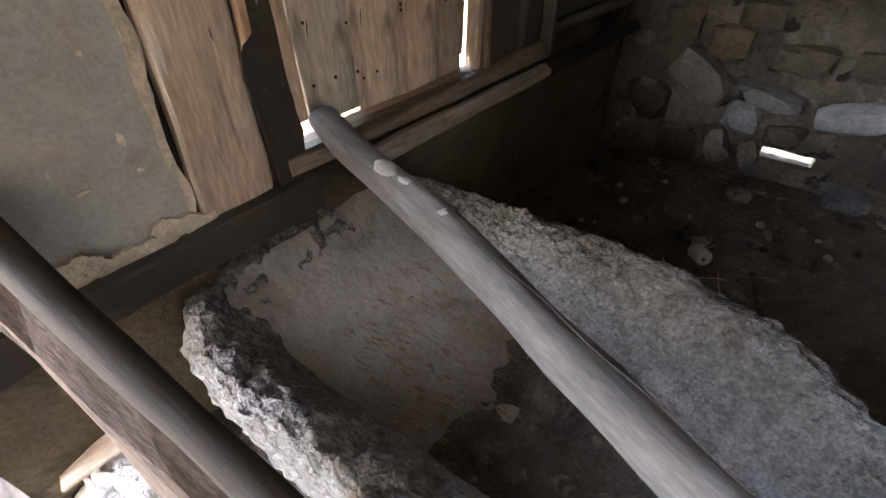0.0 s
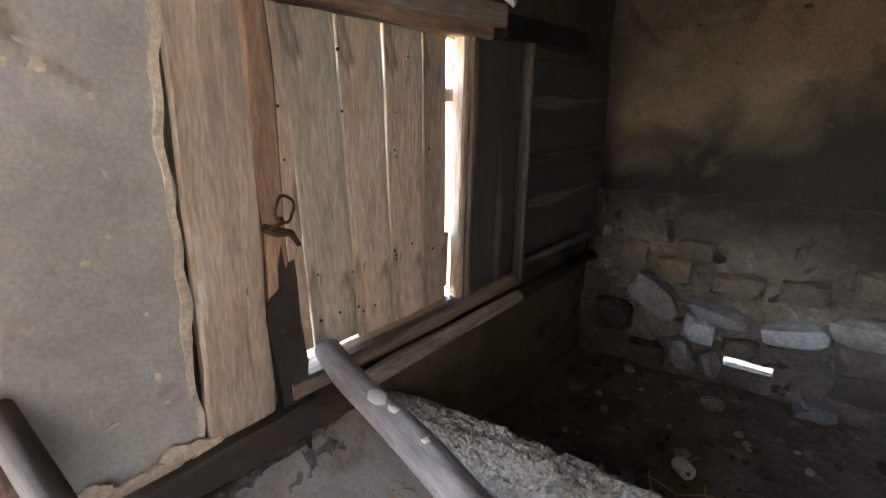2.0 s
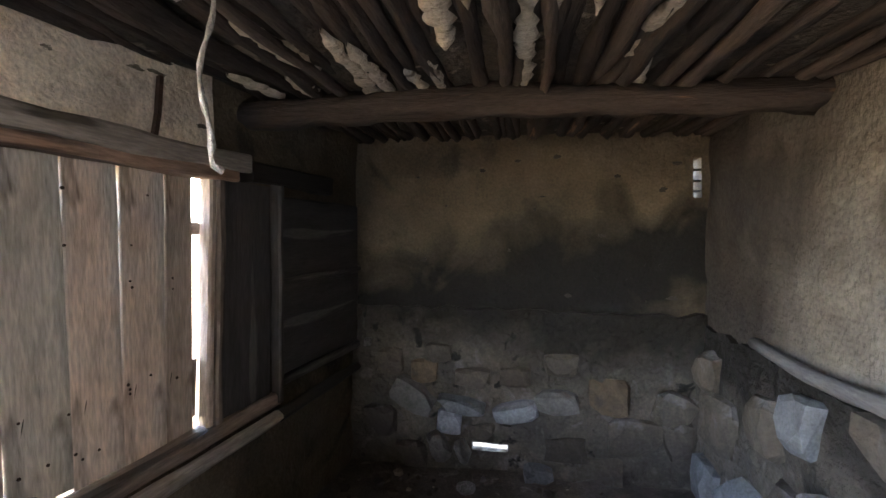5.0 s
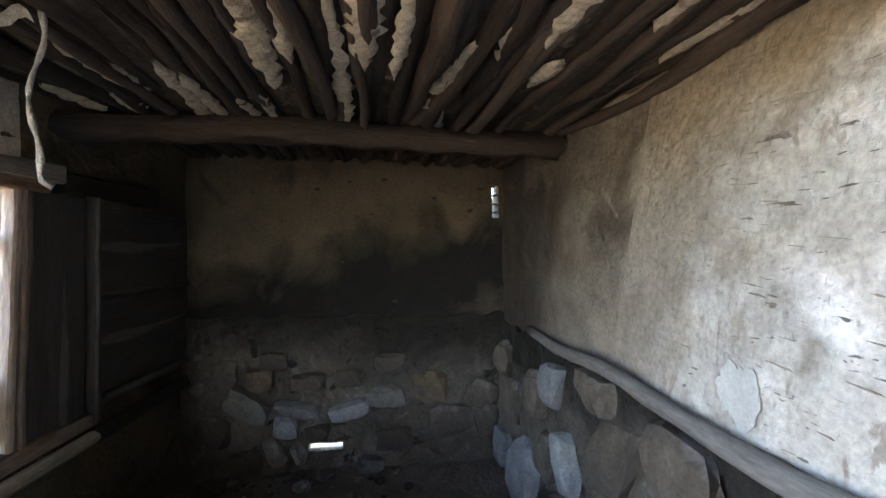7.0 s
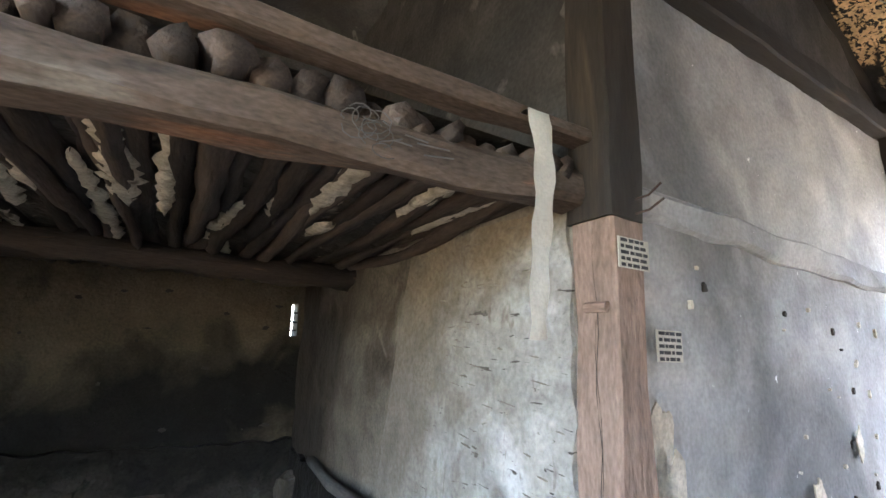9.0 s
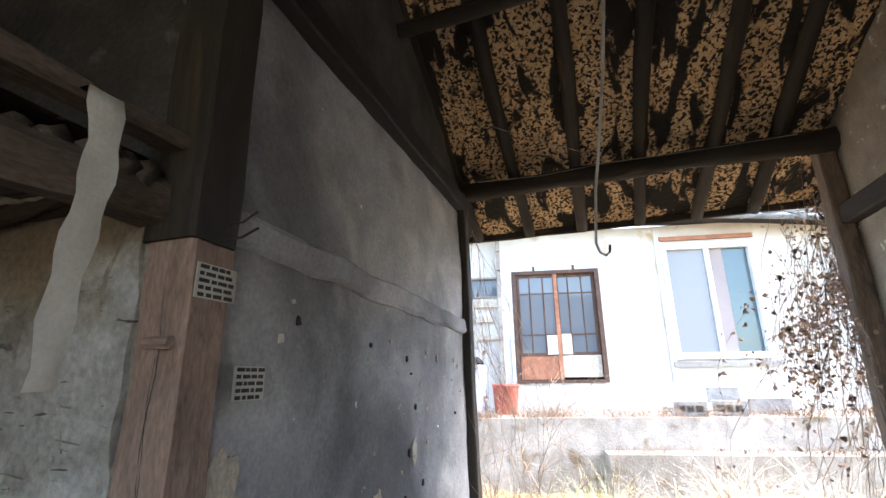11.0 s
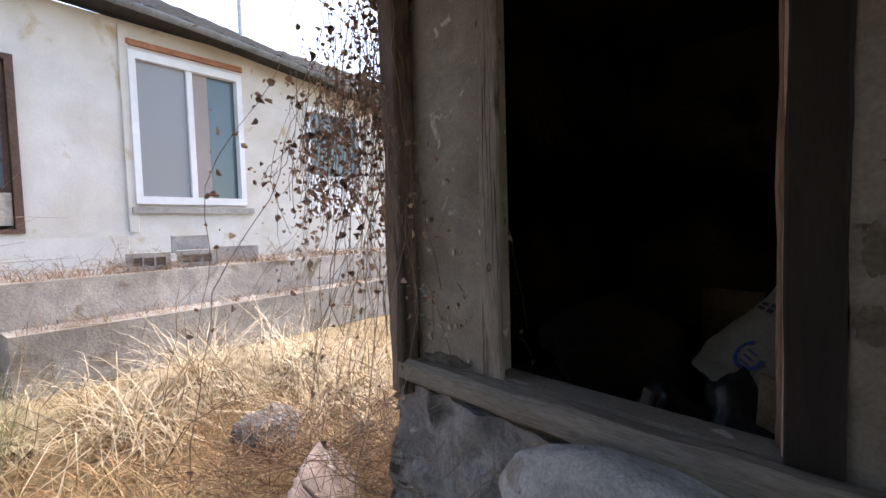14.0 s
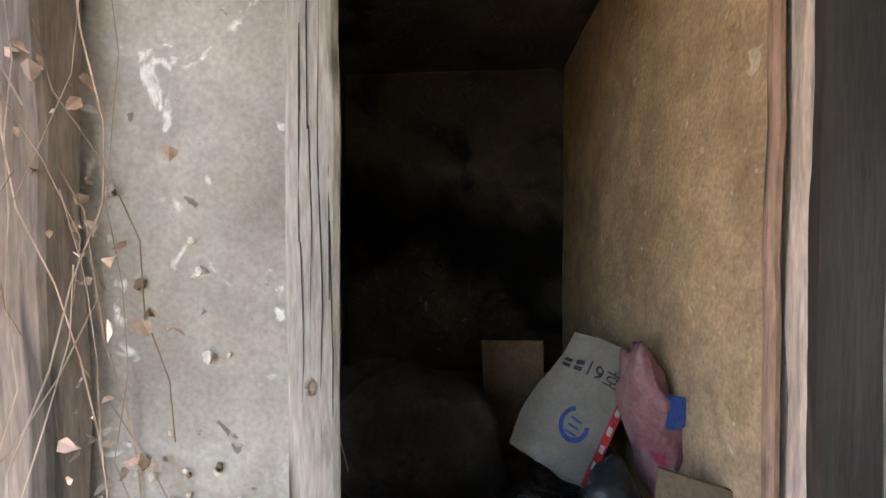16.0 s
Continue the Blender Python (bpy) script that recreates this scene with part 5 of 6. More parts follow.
for k in range(22):
    u, z = random.uniform(-0.6, -0.12), random.uniform(0.64, 1.65)
    flake("pit", lambda a, o, b: west(a, o + 0.024, b), u, z, random.uniform(0.005, 0.03), random.uniform(0.005, 0.03), CEMENT_BARE, wall_west, k * 2.7, "", 0.003)
for k in range(9):
    u = -0.62 + 0.06 * k
    flake("broken_edge", lambda a, o, b: west(a, o + 0.022, b), u, 0.625 + 0.02 * math.sin(k * 2), 0.09, 0.06, CEMENT_BARE if k % 2 else MUD, wall_west, k * 3.1, "", 0.012)
for k in range(30):
    u, z = random.uniform(-0.5, 1.3), random.uniform(1.1, 1.95)
    flake("pit", lambda a, o, b: north(a, o + 0.018, b), u, z, random.uniform(0.012, 0.05), random.uniform(0.008, 0.03), WOOD_DARK if k % 2 else MUD_SOOT_SHADE, wall_north, k * 1.9, "", 0.006)
flake("charred_notch", lambda a, o, b: west(a, o + 0.036, b), 0.112, 0.80, 0.088, 0.50, WOOD_DARK, hatch_frame, 4.4, "charred worn notch in the jamb", 0.006)
# a long split on the trough's log
A, B = Vector((-0.87, 0.70, 0.775)), Vector((0.44, 0.386, 0.492))
line = []
for k in range(24):
    c = A + (B - A) * (0.30 + 0.028 * k)
    line.append(c + Vector((0.0, 0.012 + 0.003 * math.sin(k), 0.046 + 0.012 * k / 24)))
for k, (f, w) in enumerate(((0.20, 0.030), (0.245, 0.020), (0.33, 0.024))):
    c = A + (B - A) * f + Vector((0.004, -0.006 + 0.012 * k, 0.037 + 0.017 * f))
    obj("bark_scar", rock_soup(w, w * 0.7, 0.006, 5.0 + k, 0.45, 2), DUST, trough_log, "pale scar where the bark came off", trough_log.matrix_basis.inverted() @ pose(*c, 0, 12, -14 + 30 * k), smooth=True)
obj("split", Soup().tube(line, 0.0016, 4), WOOD_DARK, trough_log, "dark drying split", trough_log.matrix_basis.inverted())

# ---- wires under the roof ----
cable = thing("electric_cable", "grey cable hanging from the rafters with a hooked end", "cable")
obj("cable", Soup().tube([(1.8, -1.02, 3.75), (2.4, -1.05, 3.50), (3.0, -1.02, 3.22), (3.55, -0.97, 2.98), (3.72, -0.94, 2.84), (3.80, -0.92, 2.62), (3.84, -0.91, 2.52), (3.85, -0.93, 2.455), (3.85, -0.965, 2.43), (3.85, -0.99, 2.455), (3.85, -0.995, 2.50)], 0.009, 6), METAL_GREY, cable, smooth=True)
obj("thin_wire", Soup().tube([(2.9, -0.16, 3.26), (3.1, -0.3, 3.13), (3.3, -0.6, 3.06), (3.5, -0.95, 2.99)], 0.003, 4), ROPE, cable)
obj("thin_wire", Soup().tube([(3.72, -0.15, 3.02), (3.715, -0.6, 3.0), (3.71, -1.0, 3.02), (3.715, -1.6, 3.02), (3.72, -2.1, 3.03)], 0.003, 4), ROPE, cable)
coil = [(3.95 + 0.01 * k / 40, -2.25 + 0.05 * math.cos(k * 0.5), 2.62 + 0.06 * math.sin(k * 0.5)) for k in range(40)]
obj("wire_coil", Soup().tube(coil, 0.004, 4), RUST, label="coil of thin wire hung on the post", category="wire")

# ---- sacks in the store ----
def bag_soup(rx, ry, rz, seed, crease=0.12):
    s = rock_soup(rx, ry, rz, seed, 0.2, 4)
    out = []
    for x, y, z in s.v:
        q = Vector((x, y, z)) * 9
        k = 1 + crease * (noise.ridged_multi_fractal(q * 0.6 + Vector((seed, 0, 0)), 0.9, 2.0, 3, 1.0, 2.0) - 0.9) * 0.5
        out.append((x * k, y * k, max(z * k, -rz * 0.9)))
    s.v = out
    return s


obj("brown_sack", bag_soup(0.30, 0.26, 0.24, 3.0), DARK_SACK, m=pose(3.28, -3.1, 0.92, 0, 0, 10), smooth=True, label="slumped brown sack heaped on the store floor", category="sack")
obj("brown_sack", bag_soup(0.30, 0.26, 0.20, 5.0), DARK_SACK, m=pose(3.55, -3.4, 0.88, 0, 0, 40), smooth=True, label="slumped brown sack heaped on the store floor", category="sack")
obj("black_bag", bag_soup(0.17, 0.14, 0.16, 7.0, 0.8), BLACK_PLASTIC, m=pose(2.66, -2.74, 0.80, 0, 0, 30), smooth=True, label="crumpled black plastic bag in the store", category="bag")
obj("black_bag", bag_soup(0.15, 0.11, 0.12, 9.0, 0.9), BLACK_PLASTIC, m=pose(2.84, -2.68, 0.78), smooth=True, label="crumpled black plastic bag in the store", category="bag")
obj("pink_bag", bag_soup(0.058, 0.09, 0.24, 11.0, 0.7), PINK_BAG, m=pose(2.530, -2.88, 1.05, 0, 10, 14), smooth=True, label="faded pink printed plastic bag leaning on the wall", category="bag")
obj("blue_wrapper", bag_soup(0.045, 0.012, 0.05, 13.0, 0.5), BLUE_PLASTIC, m=pose(2.492, -2.80, 1.13, 0, 15, 20), label="bright blue wrapper stuck to the pink bag", category="wrapper")
timber("cardboard_sheet", (2.55, -2.62, 0.72), (2.53, -2.60, 1.05), 0.17, 0.012, CARD, label="torn cardboard piece leaning by the doorway", category="cardboard", up=(0.5, 1, 0))
timber("cardboard_sheet", (2.90, -3.42, 0.70), (2.90, -3.42, 1.19), 0.26, 0.012, CARD, label="brown cardboard flap behind the sacks", category="cardboard", up=(0, 1, 0))
timber("plank_stub", (2.96, -2.55, 0.70), (2.89, -2.56, 0.95), 0.045, 0.02, WOOD, label="pale plank end beside the black bags", category="plank", up=(0, 1, 0))
paper_sack = thing("paper_sack", "crumpled cream paper sack with blue mark and red band", "sack", m=basis((2.805, -2.98, 0.865), (2.545, -3.24, 1.19), (0.15, 1, 0.75)) @ Matrix.Diagonal((1.18, 0.95, 1, 1)))


def sack_z(u, v):
    j = (0.17 - v) / 0.30
    return 0.045 * math.sin(math.pi * max(0, min(1, j))) + 0.022 * noise.noise((u * 14, v * 16, 3)) + 0.012 * abs(noise.noise((u * 30, v * 22, 8))) + 0.05 * (u / 0.4) ** 2


rows = []
for i in range(25):
    fu = i / 24
    rows.append([(0.40 * fu + 0.012 * noise.noise((fu * 4, j * 0.7, 5)), 0.17 - 0.30 * j / 9 + 0.02 * math.sin(fu * 5), sack_z(0.40 * fu, 0.17 - 0.30 * j / 9)) for j in range(10)])
back = [[(x, y, z - 0.06 * math.sin(math.pi * j / 9) - 0.004) for j, (x, y, z) in enumerate(r)] for r in rows]
obj("sack_body", Soup().quadgrid(rows).quadgrid(back), SACK, paper_sack, smooth=True)


def on_sack(u, v, lift=0.004):
    return (u, v, sack_z(u, v) + lift)


band = Soup().quadgrid([[on_sack(0.40 * k / 16, -0.125 + w) for w in (0.0, 0.014, 0.028)] for k in range(17)])
obj("red_band", band, RED_PRINT, paper_sack, "red printed band")
for k in range(6):
    obj("print_bar", Soup().quadgrid([[on_sack(0.05 + 0.055 * k + d, -0.119 + w, 0.007) for w in (0.0, 0.016)] for d in (0.0, 0.012, 0.024)]), PAPER, paper_sack)
for r0, m_ in ((0.052, BLUE_PRINT),):
    obj("round_mark", Soup().quadgrid([[on_sack(0.13 + rr * math.cos(a), 0.0 + rr * math.sin(a), 0.005) for rr in (r0 - 0.015, r0)] for a in [0.4 + k * 0.24 for k in range(20)]]), m_, paper_sack, "blue printed mark")
for k in range(3):
    obj("print_bar", Soup().quadgrid([[on_sack(0.10 + 0.02 * k + d, -0.02 + w, 0.005) for w in (0.0, 0.04)] for d in (0.0, 0.006)]), BLUE_PRINT, paper_sack)
for k in range(2):
    for w in (0, 0.018):
        obj("print_bar", Soup().quadgrid([[on_sack(0.28 + d, 0.135 - 0.045 * k - 0.03 * e, 0.005) for e in (0, 1)] for d in (w, w + 0.012)]), INK, paper_sack)


def lettering(text, size, parent, m, material):
    cu = bpy.data.curves.new("lettering", "FONT")
    cu.body, cu.size, cu.extrude = text, size, 0.0006
    tmp = bpy.data.objects.new("lettering", cu)
    me = bpy.data.meshes.new_from_object(tmp)
    bpy.data.objects.remove(tmp)
    me.materials.append(material)
    ob = new("lettering", me)
    ob.parent, ob.matrix_basis = parent, m
    return ob


mark = lettering("19호", 0.072, paper_sack, Matrix(), INK)
for p in mark.data.vertices:
    p.co = on_sack(0.278 + p.co.y * 0.9, 0.055 - p.co.x * 1.0, 0.005 + p.co.z)

# ---- things in front of the house ----
barrel = []
for f, z in ((0.8, 0), (0.95, 0.03), (1.0, 0.3), (0.97, 0.62), (1.02, 0.66), (1.02, 0.72), (0.85, 0.74), (0.8, 0.70)):
    barrel.append([(0.20 * f * math.cos(a), 0.20 * f * math.sin(a), z) for a in [k * math.pi / 10 for k in range(20)]])
bx, by, _ = house_at(-1.42, 0.62, 0)
obj("plastic_barrel", Soup().rings(barrel), BARREL, m=pose(bx, by, 1.12), smooth=True, label="faded blue-grey plastic barrel on the terrace", category="barrel")
obj("dark_bundle", bag_soup(0.17, 0.14, 0.08, 4.0, 0.3), BLACK_PLASTIC, m=pose(bx, by, 1.90), label="crumpled dark sheeting on top of the barrel", category="bundle")
tub = []
for f, z in ((0.8, 0), (0.86, 0.02), (1.0, 0.40), (1.06, 0.41), (1.06, 0.45), (0.96, 0.45), (0.84, 0.06)):
    tub.append([(0.20 * f * math.cos(a), 0.20 * f * math.sin(a), z) for a in [k * math.pi / 10 for k in range(20)]])
bx, by, _ = house_at(-0.93, 0.62, 0)
obj("red_tub", Soup().rings(tub), CRATE_RED, m=pose(bx, by, 1.12), smooth=True, label="faded red plastic tub on the terrace", category="tub")
for z0, z1, u0, u1 in ((2.86, 2.98, -1.42, -0.97), (2.60, 2.70, -1.40, -1.10), (2.30, 2.37, -1.42, -0.97)):
    house_box("bay_board", u0, u1, z0, z1, -0.12, -0.06, PANEL_CREAM, house, "weathered cream board")
house_box("corner_post", -1.0, -0.93, 1.1, 4.1, -0.12, 0.02, WOOD_GREY, house, "grey corner post")
house_box("corner_post", -1.78, -1.66, 1.1, 4.1, -0.12, 0.0, WHITEWASH, house)
house_box("door_trim", -0.80, -0.745, 1.5, 3.52, 0.0, 0.025, WHITE_PVC, house)
house_box("plinth", -0.9, 1.7, 1.10, 1.50, 0.0, 0.06, WHITEWASH, house, "white plastered plinth")
for u in (-0.35, 0.33):
    house_box("roller_bracket", u - 0.02, u + 0.02, 3.46, 3.54, 0.0, 0.03, DOOR_BROWN, door_h)


def hollow_block(u, o, z, turn=0):
    """A concrete block with three cores seen at its end face."""
    p = house_at(u, o, z)
    s = panel_soup(lambda a, off, b: (a, off, b), -0.20, 0.20, 0.0, 0.19, 0.07, [(-0.15, -0.06, 0.05, 0.14), (-0.045, 0.045, 0.05, 0.14), (0.06, 0.15, 0.05, 0.14)], 0.002, 0.1, 3.0)
    s.v = [(a, -off - 0.19, b) for a, off, b in s.v]
    obj("hollow_block", s.box(-0.20, 0.20, -0.12, 0.0, 0.0, 0.19), CONCRETE, m=pose(*p, 0, 0, math.degrees(-H_TURN) - 90 + turn), label="hollow grey concrete block on the terrace edge", category="concrete block", group="hollow blocks")


hollow_block(1.55, 1.05, 1.13, 4)
hollow_block(2.08, 1.0, 1.13, -3)
for u, w in ((2.10, 0.40), (2.68, 0.5)):
    p = house_at(u, 0.80, 1.13 if u > 2.5 else 1.285)
    obj("solid_block", Soup().box(-w / 2, w / 2, -0.1, 0.1, 0, 0.2, 0.01), CONCRETE, m=pose(*p, 0, 0, math.degrees(-H_TURN) - 90), label="weathered concrete block standing on the terrace", category="concrete block")
mast = thing("antenna_mast", "thin grey antenna mast behind the farmhouse roof", "mast")
p = house_at(4.55, -2.2, 0)
obj("mast", Soup().tube([(p[0], p[1], 0.2), (p[0], p[1], 9.0)], 0.045, 8), METAL_GREY, mast)
q0, q1 = house_at(4.9, -2.2, 7.4), house_at(9.0, -1.0, 5.0)
obj("overhead_wire", Soup().tube([q0, [(a + b) / 2 - 0.1 * (i == 2) for i, (a, b) in enumerate(zip(q0, q1))], q1], 0.012, 4), INK, label="thin overhead wire beyond the roof", category="wire")

# ---- yard stones ----
obj("white_rock", rock_soup(0.20, 0.15, 0.10, 51.0, 0.2, 3), FOOTING, m=pose(4.66, -0.34, ground_height(4.66, -0.34) + 0.05, 0, 0, 10), smooth=True, label="pale weathered stone in the dead grass", category="stone")
obj("yard_stone", rock_soup(0.20, 0.24, 0.13, 53.0, 0.3, 3), STONE_PALE, m=pose(5.35, -2.20, ground_height(5.35, -2.2) + 0.10, 0, 0, 30), smooth=True, label="mossy grey stone in the dead grass", category="stone")
slab = thing("stone_slabs", "stack of rounded pinkish slabs leaning by the gateway", "slab")
for k in range(3):
    obj("slab", rock_soup(0.20, 0.27, 0.022, 55.0 + k, 0.04, 3, 0.18), SLAB_PINK, slab, m=pose(4.20 + 0.07 * k, -2.02 - 0.05 * k, 0.20 + 0.02 * k, 12 - 5 * k, -48, 25 + 10 * k), smooth=True)


# ---- dead grass, brush and vines ----
def blades(name, roots, length, width, material, label, category, flop=0.9, seed=1):
    """Many arching dry blades; roots is a list of (x, y, z, heading or None)."""
    rnd = random.Random(seed)
    v, f = [], []
    for x, y, z, head in roots:
        ln, w = rnd.uniform(*length), width * rnd.uniform(0.6, 1.3)
        a = rnd.uniform(0, 2 * math.pi) if head is None else head + rnd.gauss(0, 0.7)
        dx, dy = math.cos(a), math.sin(a)
        tilt, bend = rnd.uniform(0.05, 0.7), rnd.uniform(0.3, 1.3) * flop
        px, pz, base = 0.0, 0.0, len(v)
        segs = 4
        for i in range(segs + 1):
            wk = w * (1 - 0.8 * i / segs)
            twist = rnd.uniform(-0.02, 0.02)
            v.append((x + dx * px - dy * wk + twist, y + dy * px + dx * wk, z + max(pz, 0.01)))
            v.append((x + dx * px + dy * wk + twist, y + dy * px - dx * wk, z + max(pz, 0.01)))
            t = tilt + bend * (i + 1) / segs * 1.3
            px += ln / segs * math.sin(t)
            pz += ln / segs * math.cos(t)
        for i in range(segs):
            k = base + 2 * i
            f.append((k, k + 1, k + 3, k + 2))
    me = bpy.data.meshes.new(name)
    me.from_pydata(v, [], f)
    me.materials.append(material)
    return tagged(new(name, me), label, category, kind="stuff")


rnd = random.Random(3)
chaff = []
for _ in range(900):
    f, w = rnd.uniform(0.35, 0.95), rnd.uniform(-0.85, 0.85)
    if rnd.random() < f:
        chaff.append((-0.915 + 0.70 * f, 0.60 + 0.30 * w, 0.478 - 0.385 * f ** 0.95, None))
blades("chaff", chaff, (0.008, 0.035), 0.0016, BRUSH, "dark chaff and twig bits strewn over the dust", "chaff", 2.2, 21)


def spread(n, x0, x1, y0, y1):
    out = []
    while len(out) < n:
        x, y = rnd.uniform(x0, x1), rnd.uniform(y0, y1)
        if min(math.hypot(x - a, y - b) / r for a, b, r in ((4.68, -0.34, 0.26), (5.35, -2.2, 0.28), (4.2, -2.05, 0.42))) < 1:
            continue
        if noise.noise((x * 1.1, y * 1.1, 5)) > rnd.uniform(-0.7, 0.25):
            out.append((x, y, ground_height(x, y) - 0.02, None))
    return out


def clump(n, x, y, r):
    return [(x + rnd.gauss(0, r), y + rnd.gauss(0, r), ground_height(x, y) - 0.02, None) for _ in range(n)]


blades("dead_grass", spread(8500, 3.95, 6.5, -5.0, 2.2), (0.20, 0.52), 0.0034, STRAW, "matted straw-coloured dead grass over the yard", "grass", 1.6, 1)
blades("dead_grass", spread(4500, 6.3, 7.25, -6.0, 2.2), (0.10, 0.30), 0.0034, STRAW, "short dead grass below the terrace", "grass", 1.5, 11)
blades("dead_grass", spread(6500, 3.95, 5.9, -3.2, 1.2), (0.14, 0.42), 0.0030, STRAW_RUST, "rust-orange withered grass matted over the yard", "grass", 1.8, 12)
tufts = []
for _ in range(46):
    tufts += clump(80, rnd.uniform(4.3, 6.4), rnd.uniform(-4.8, 1.2), 0.06)
blades("dead_grass", tufts, (0.25, 0.62), 0.0034, STRAW, "drooping tufts of straw-coloured dead grass", "grass", 1.7, 2)
blades("long_grass", clump(700, 6.5, -2.1, 0.12) + clump(420, 6.4, -2.9, 0.16) + clump(300, 5.7, -3.1, 0.15) + clump(240, 6.0, -1.5, 0.18) + clump(160, 5.5, -2.7, 0.12), (0.55, 1.15), 0.005, STRAW_PALE, "long bleached grass arching over the yard", "grass", 2.1, 3)
blades("green_grass", clump(560, 6.05, -0.74, 0.09), (0.35, 0.80), 0.003, STRAW_GREEN, "tussock of grey-green grass among the straw", "grass", 1.0, 4)
u_roots = []
while len(u_roots) < 6000:
    u = rnd.uniform(-1.8, 5.5)
    if noise.noise((u * 1.9, 3.0, 7.0)) < rnd.uniform(-0.6, 0.35):
        continue
    p = house_at(u, rnd.choice([rnd.uniform(0.1, 1.35), rnd.uniform(1.0, 1.40)]), 1.12) if rnd.random() < 0.7 or u < 0.35 else house_at(u, rnd.uniform(1.42, 1.78), 0.73)
    u_roots.append((*p, None))
blades("terrace_brush", u_roots, (0.06, 0.36), 0.0026, BRUSH, "dead brown weeds along the terrace", "weeds", 1.7, 5)
twigs_on = [house_at(rnd.choice((1.2, 1.5, 3.2, 3.6, -0.6)) + rnd.gauss(0, 0.25), rnd.uniform(0.9, 1.4), 1.12) for _ in range(70)]


def twigs(name, starts, length, radius, material, label, category, seed, rise=0.7, forks=4):
    """Thin forking dead stems as one mass."""
    rnd2 = random.Random(seed)
    s = Soup()
    for x, y, z in starts:
        ln = rnd2.uniform(*length)
        a, up = rnd2.uniform(0, 6.28), rise * rnd2.uniform(0.4, 1.2)
        d = Vector((math.cos(a), math.sin(a), up * 1.6)).normalized()
        p, pts = Vector((x, y, z)), []
        for i in range(6):
            pts.append(p.copy())
            p = p + d * ln / 5
            d = (d + Vector((rnd2.gauss(0, 0.25), rnd2.gauss(0, 0.25), rnd2.gauss(-0.05, 0.2)))).normalized()
        s.tube(pts, [radius * (1 - 0.14 * i) for i in range(6)], 4)
        for _ in range(forks):
            i = rnd2.randrange(1, 5)
            e = (d + Vector((rnd2.gauss(0, 0.8), rnd2.gauss(0, 0.8), rnd2.gauss(0.2, 0.5)))).normalized()
            q = pts[i]
            l2 = ln * rnd2.uniform(0.15, 0.4)
            s.tube([q, q + e * l2 * 0.5 + Vector((0, 0, 0.02)), q + e * l2 + Vector((rnd2.gauss(0, 0.02), rnd2.gauss(0, 0.02), 0))], [radius * 0.6, radius * 0.45, radius * 0.25], 3)
    return obj(name, s, material, None, label, category=category, kind="stuff")


twigs("brushwood", [(rnd.uniform(4.35, 5.0), rnd.uniform(-2.6, -1.75), rnd.uniform(0, 0.30)) for _ in range(230)] + [(rnd.uniform(3.95, 4.2), rnd.uniform(-2.5, -2.25), rnd.uniform(0, 0.4)) for _ in range(90)], (0.3, 0.75), 0.0032, BRUSH, "tangle of dead brown brushwood by the gateway", "brushwood", 6, 0.3)
twigs("brushwood", [(rnd.uniform(3.95, 4.6), rnd.uniform(-0.25, 0.3), rnd.uniform(0, 0.3)) for _ in range(75)], (0.35, 0.9), 0.0028, BRUSH, "reddish dead stems growing beside the gateway", "brushwood", 7, 1.0)
twigs("brushwood", [(rnd.uniform(4.6, 7.0), rnd.uniform(-4.2, 1.0), 0.15) for _ in range(60)], (0.5, 1.1), 0.0035, BRUSH, "thin dead weed stalks standing in the grass", "weeds", 8, 1.4)
twigs("sapling", [(5.5, -0.2, 0.1), (5.6, -0.12, 0.1), (5.9, 0.25, 0.1), (6.1, 0.35, 0.1), (5.2, 0.05, 0.1), (5.7, -0.35, 0.1), (6.4, 0.1, 0.1)], (1.7, 2.5), 0.0042, VINE_STEM, "bare pale saplings in the yard", "sapling", 11, 2.2, 14)
twigs("brushwood", [(3.95 + rnd.uniform(0, 0.15), -2.2 + rnd.uniform(-0.1, 0.1), 0.35 + rnd.uniform(0, 0.4)) for _ in range(30)] + [(rnd.uniform(3.2, 3.9), -2.10, rnd.uniform(0.3, 0.75)) for _ in range(26)], (0.2, 0.5), 0.002, VINE_STEM, "wiry dry stems creeping over the footing", "vine", 9, 0.3)


twigs("brushwood", twigs_on, (0.2, 0.5), 0.0035, BRUSH, "tangled dead weeds on the terrace edge", "weeds", 31, 0.6)


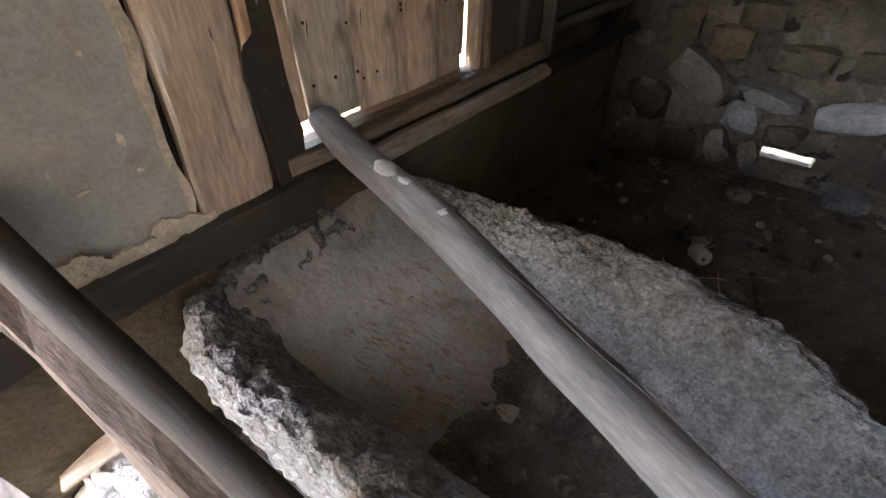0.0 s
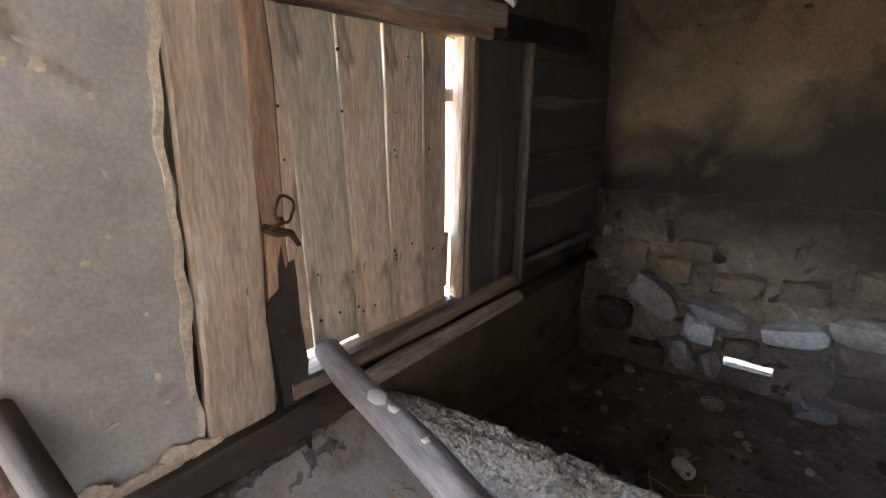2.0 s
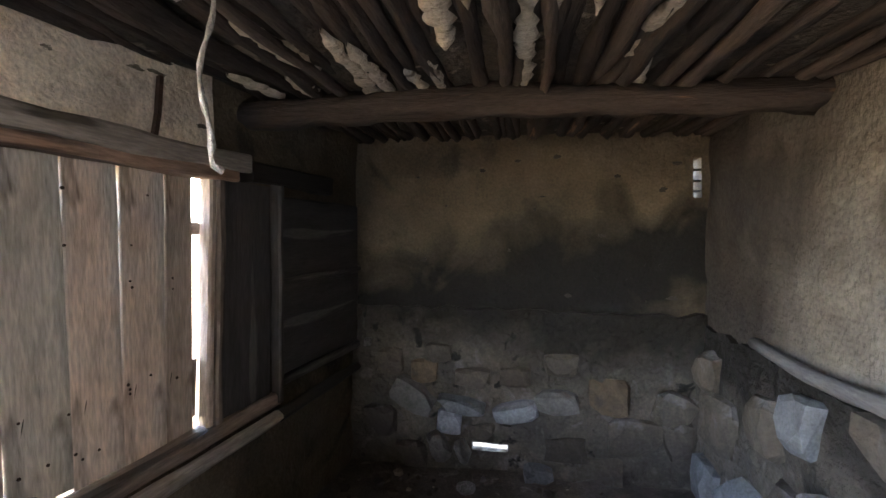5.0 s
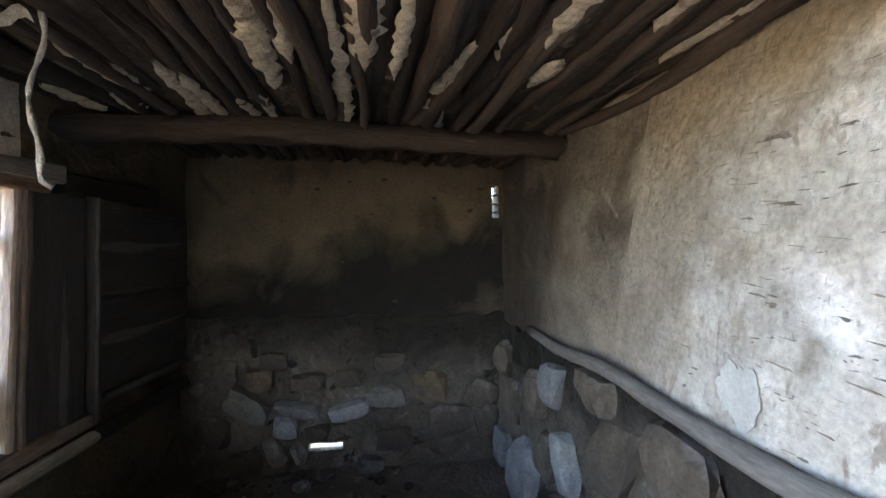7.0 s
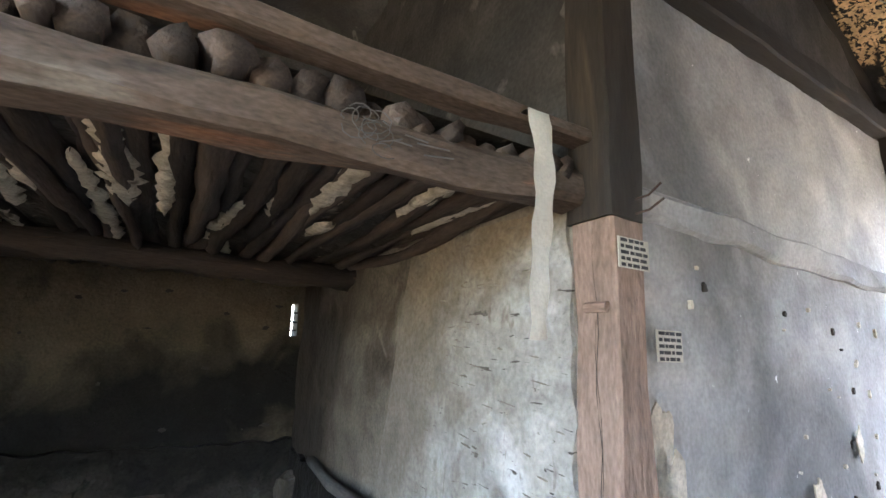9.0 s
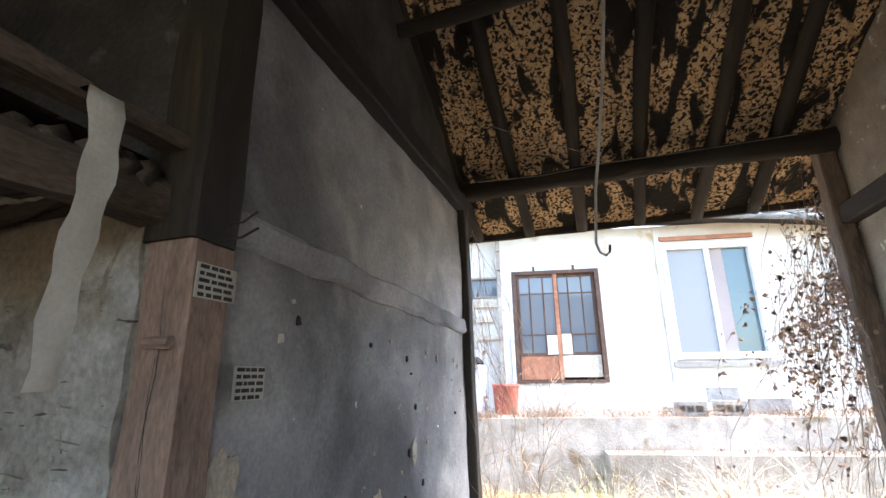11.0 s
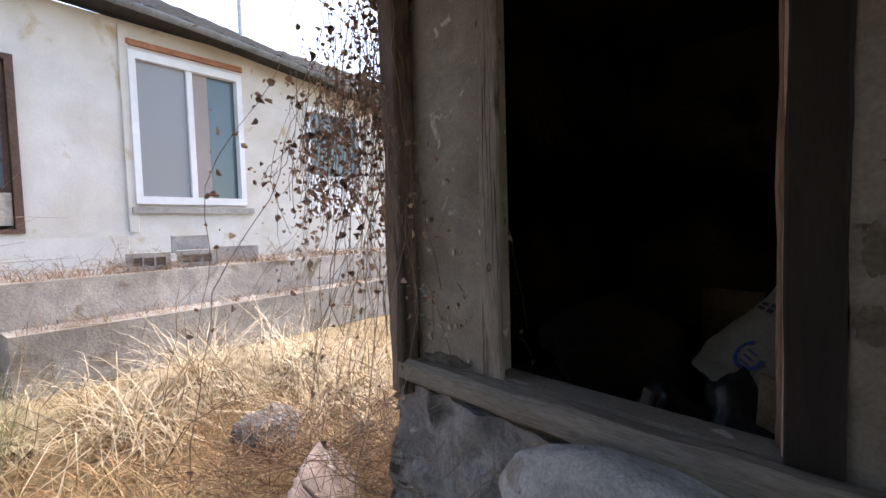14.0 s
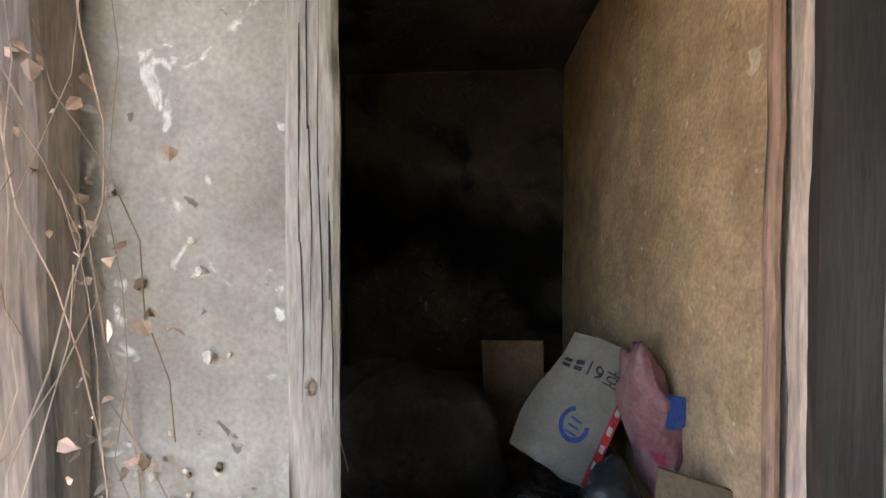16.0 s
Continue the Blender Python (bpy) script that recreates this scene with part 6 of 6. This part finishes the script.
def vine(name, anchors, leaves, seed, label):
    """Hanging strands with withered, folded leaves."""
    rnd2 = random.Random(seed)
    t = thing(name, label, "vine")
    s, v, f = Soup(), [], []
    spots_ = []
    for x, y, z0, z1 in anchors:
        p, pts = Vector((x, y, z0)), []
        n = max(4, int((z0 - z1) / 0.12))
        dx, dy = 0.0, 0.0
        for i in range(n):
            pts.append(p.copy())
            spots_.append(p.copy())
            dx, dy = dx * 0.75 + rnd2.gauss(0, 0.024), dy * 0.75 + rnd2.gauss(0, 0.028)
            p = p + Vector((dx, dy, -(z0 - z1) / n))
        s.tube(pts, rnd2.uniform(0.0009, 0.0022), 3)
    obj("stem", s, VINE_STEM, t, kind="stuff")
    for _ in range(leaves):
        c = rnd2.choice(spots_) + Vector((rnd2.gauss(0, 0.03), rnd2.gauss(0, 0.04), rnd2.gauss(0, 0.05)))
        if noise.noise(c * 4.5) < rnd2.uniform(-0.35, 0.15):
            continue
        if c.z < 1.45 and rnd2.random() < 0.5 or c.z < 1.2 and rnd2.random() < 0.7 or c.z > 2.2 and rnd2.random() < 0.6:
            continue
        r = rnd2.choice((0.008, 0.011, 0.014, 0.018, 0.024)) * rnd2.uniform(0.6, 0.95)
        m = Euler((rnd2.gauss(0, 0.9), rnd2.gauss(0, 0.9), rnd2.uniform(0, 6.28))).to_matrix()
        curl = rnd2.uniform(0.2, 1.5)
        shape = [(0, 0, r * 0.9), (0.75 * r, curl * r * 0.6, r * 0.35), (0.6 * r, curl * r * 0.8, -0.4 * r), (0, 0.1 * r, -1.2 * r), (-0.6 * r, curl * r * 0.7, -0.35 * r), (-0.75 * r, curl * r * 0.5, r * 0.4), (0, 0, 0)]
        k = len(v)
        v += [tuple(c + m @ Vector(q)) for q in shape]
        f += [(k + 6, k + i, k + (i + 1) % 6) for i in range(6)]
    me = bpy.data.meshes.new("leaves")
    me.from_pydata(v, [], f)
    me.materials.append(VINE_LEAF)
    lv = new("leaves", me)
    lv.parent = t
    tagged(lv, "brown withered leaves", kind="stuff")
    return t


anchors = []
for _ in range(62):
    y = -2.33 + abs(rnd.gauss(0, 0.13))
    z0 = rnd.uniform(2.2, 2.95)
    anchors.append((rnd.uniform(3.93, 4.35), y, z0, rnd.choice([rnd.uniform(1.45, 2.0), rnd.uniform(1.3, 1.9), rnd.uniform(0.1, 1.2)])))
for _ in range(40):
    anchors.append((rnd.uniform(3.95, 4.3), rnd.uniform(-2.2, -1.86), rnd.uniform(1.85, 2.2), rnd.uniform(1.35, 1.75)))
for _ in range(40):
    anchors.append((rnd.uniform(3.95, 4.2), -2.34 + abs(rnd.gauss(0, 0.045)), rnd.uniform(2.2, 2.9), rnd.uniform(0.2, 1.0)))
vine("dry_vine", anchors, 5200, 14, "dry vine with withered brown leaves hanging by the post")
anchors = [(rnd.uniform(3.62, 3.95), rnd.uniform(-2.19, -2.10), rnd.uniform(1.5, 2.7), rnd.uniform(0.85, 1.2)) for _ in range(16)]
vine("dry_vine", anchors, 16, 16, "wiry dry vine stems trailing over the post")
anchors = [(rnd.uniform(3.9, 4.25), 0.06 + rnd.gauss(0, 0.06), rnd.uniform(2.3, 2.75), rnd.uniform(0.2, 1.8)) for _ in range(64)]
vine("dry_vine", anchors, 130, 15, "pale leafless vine stems hanging beside the gateway")
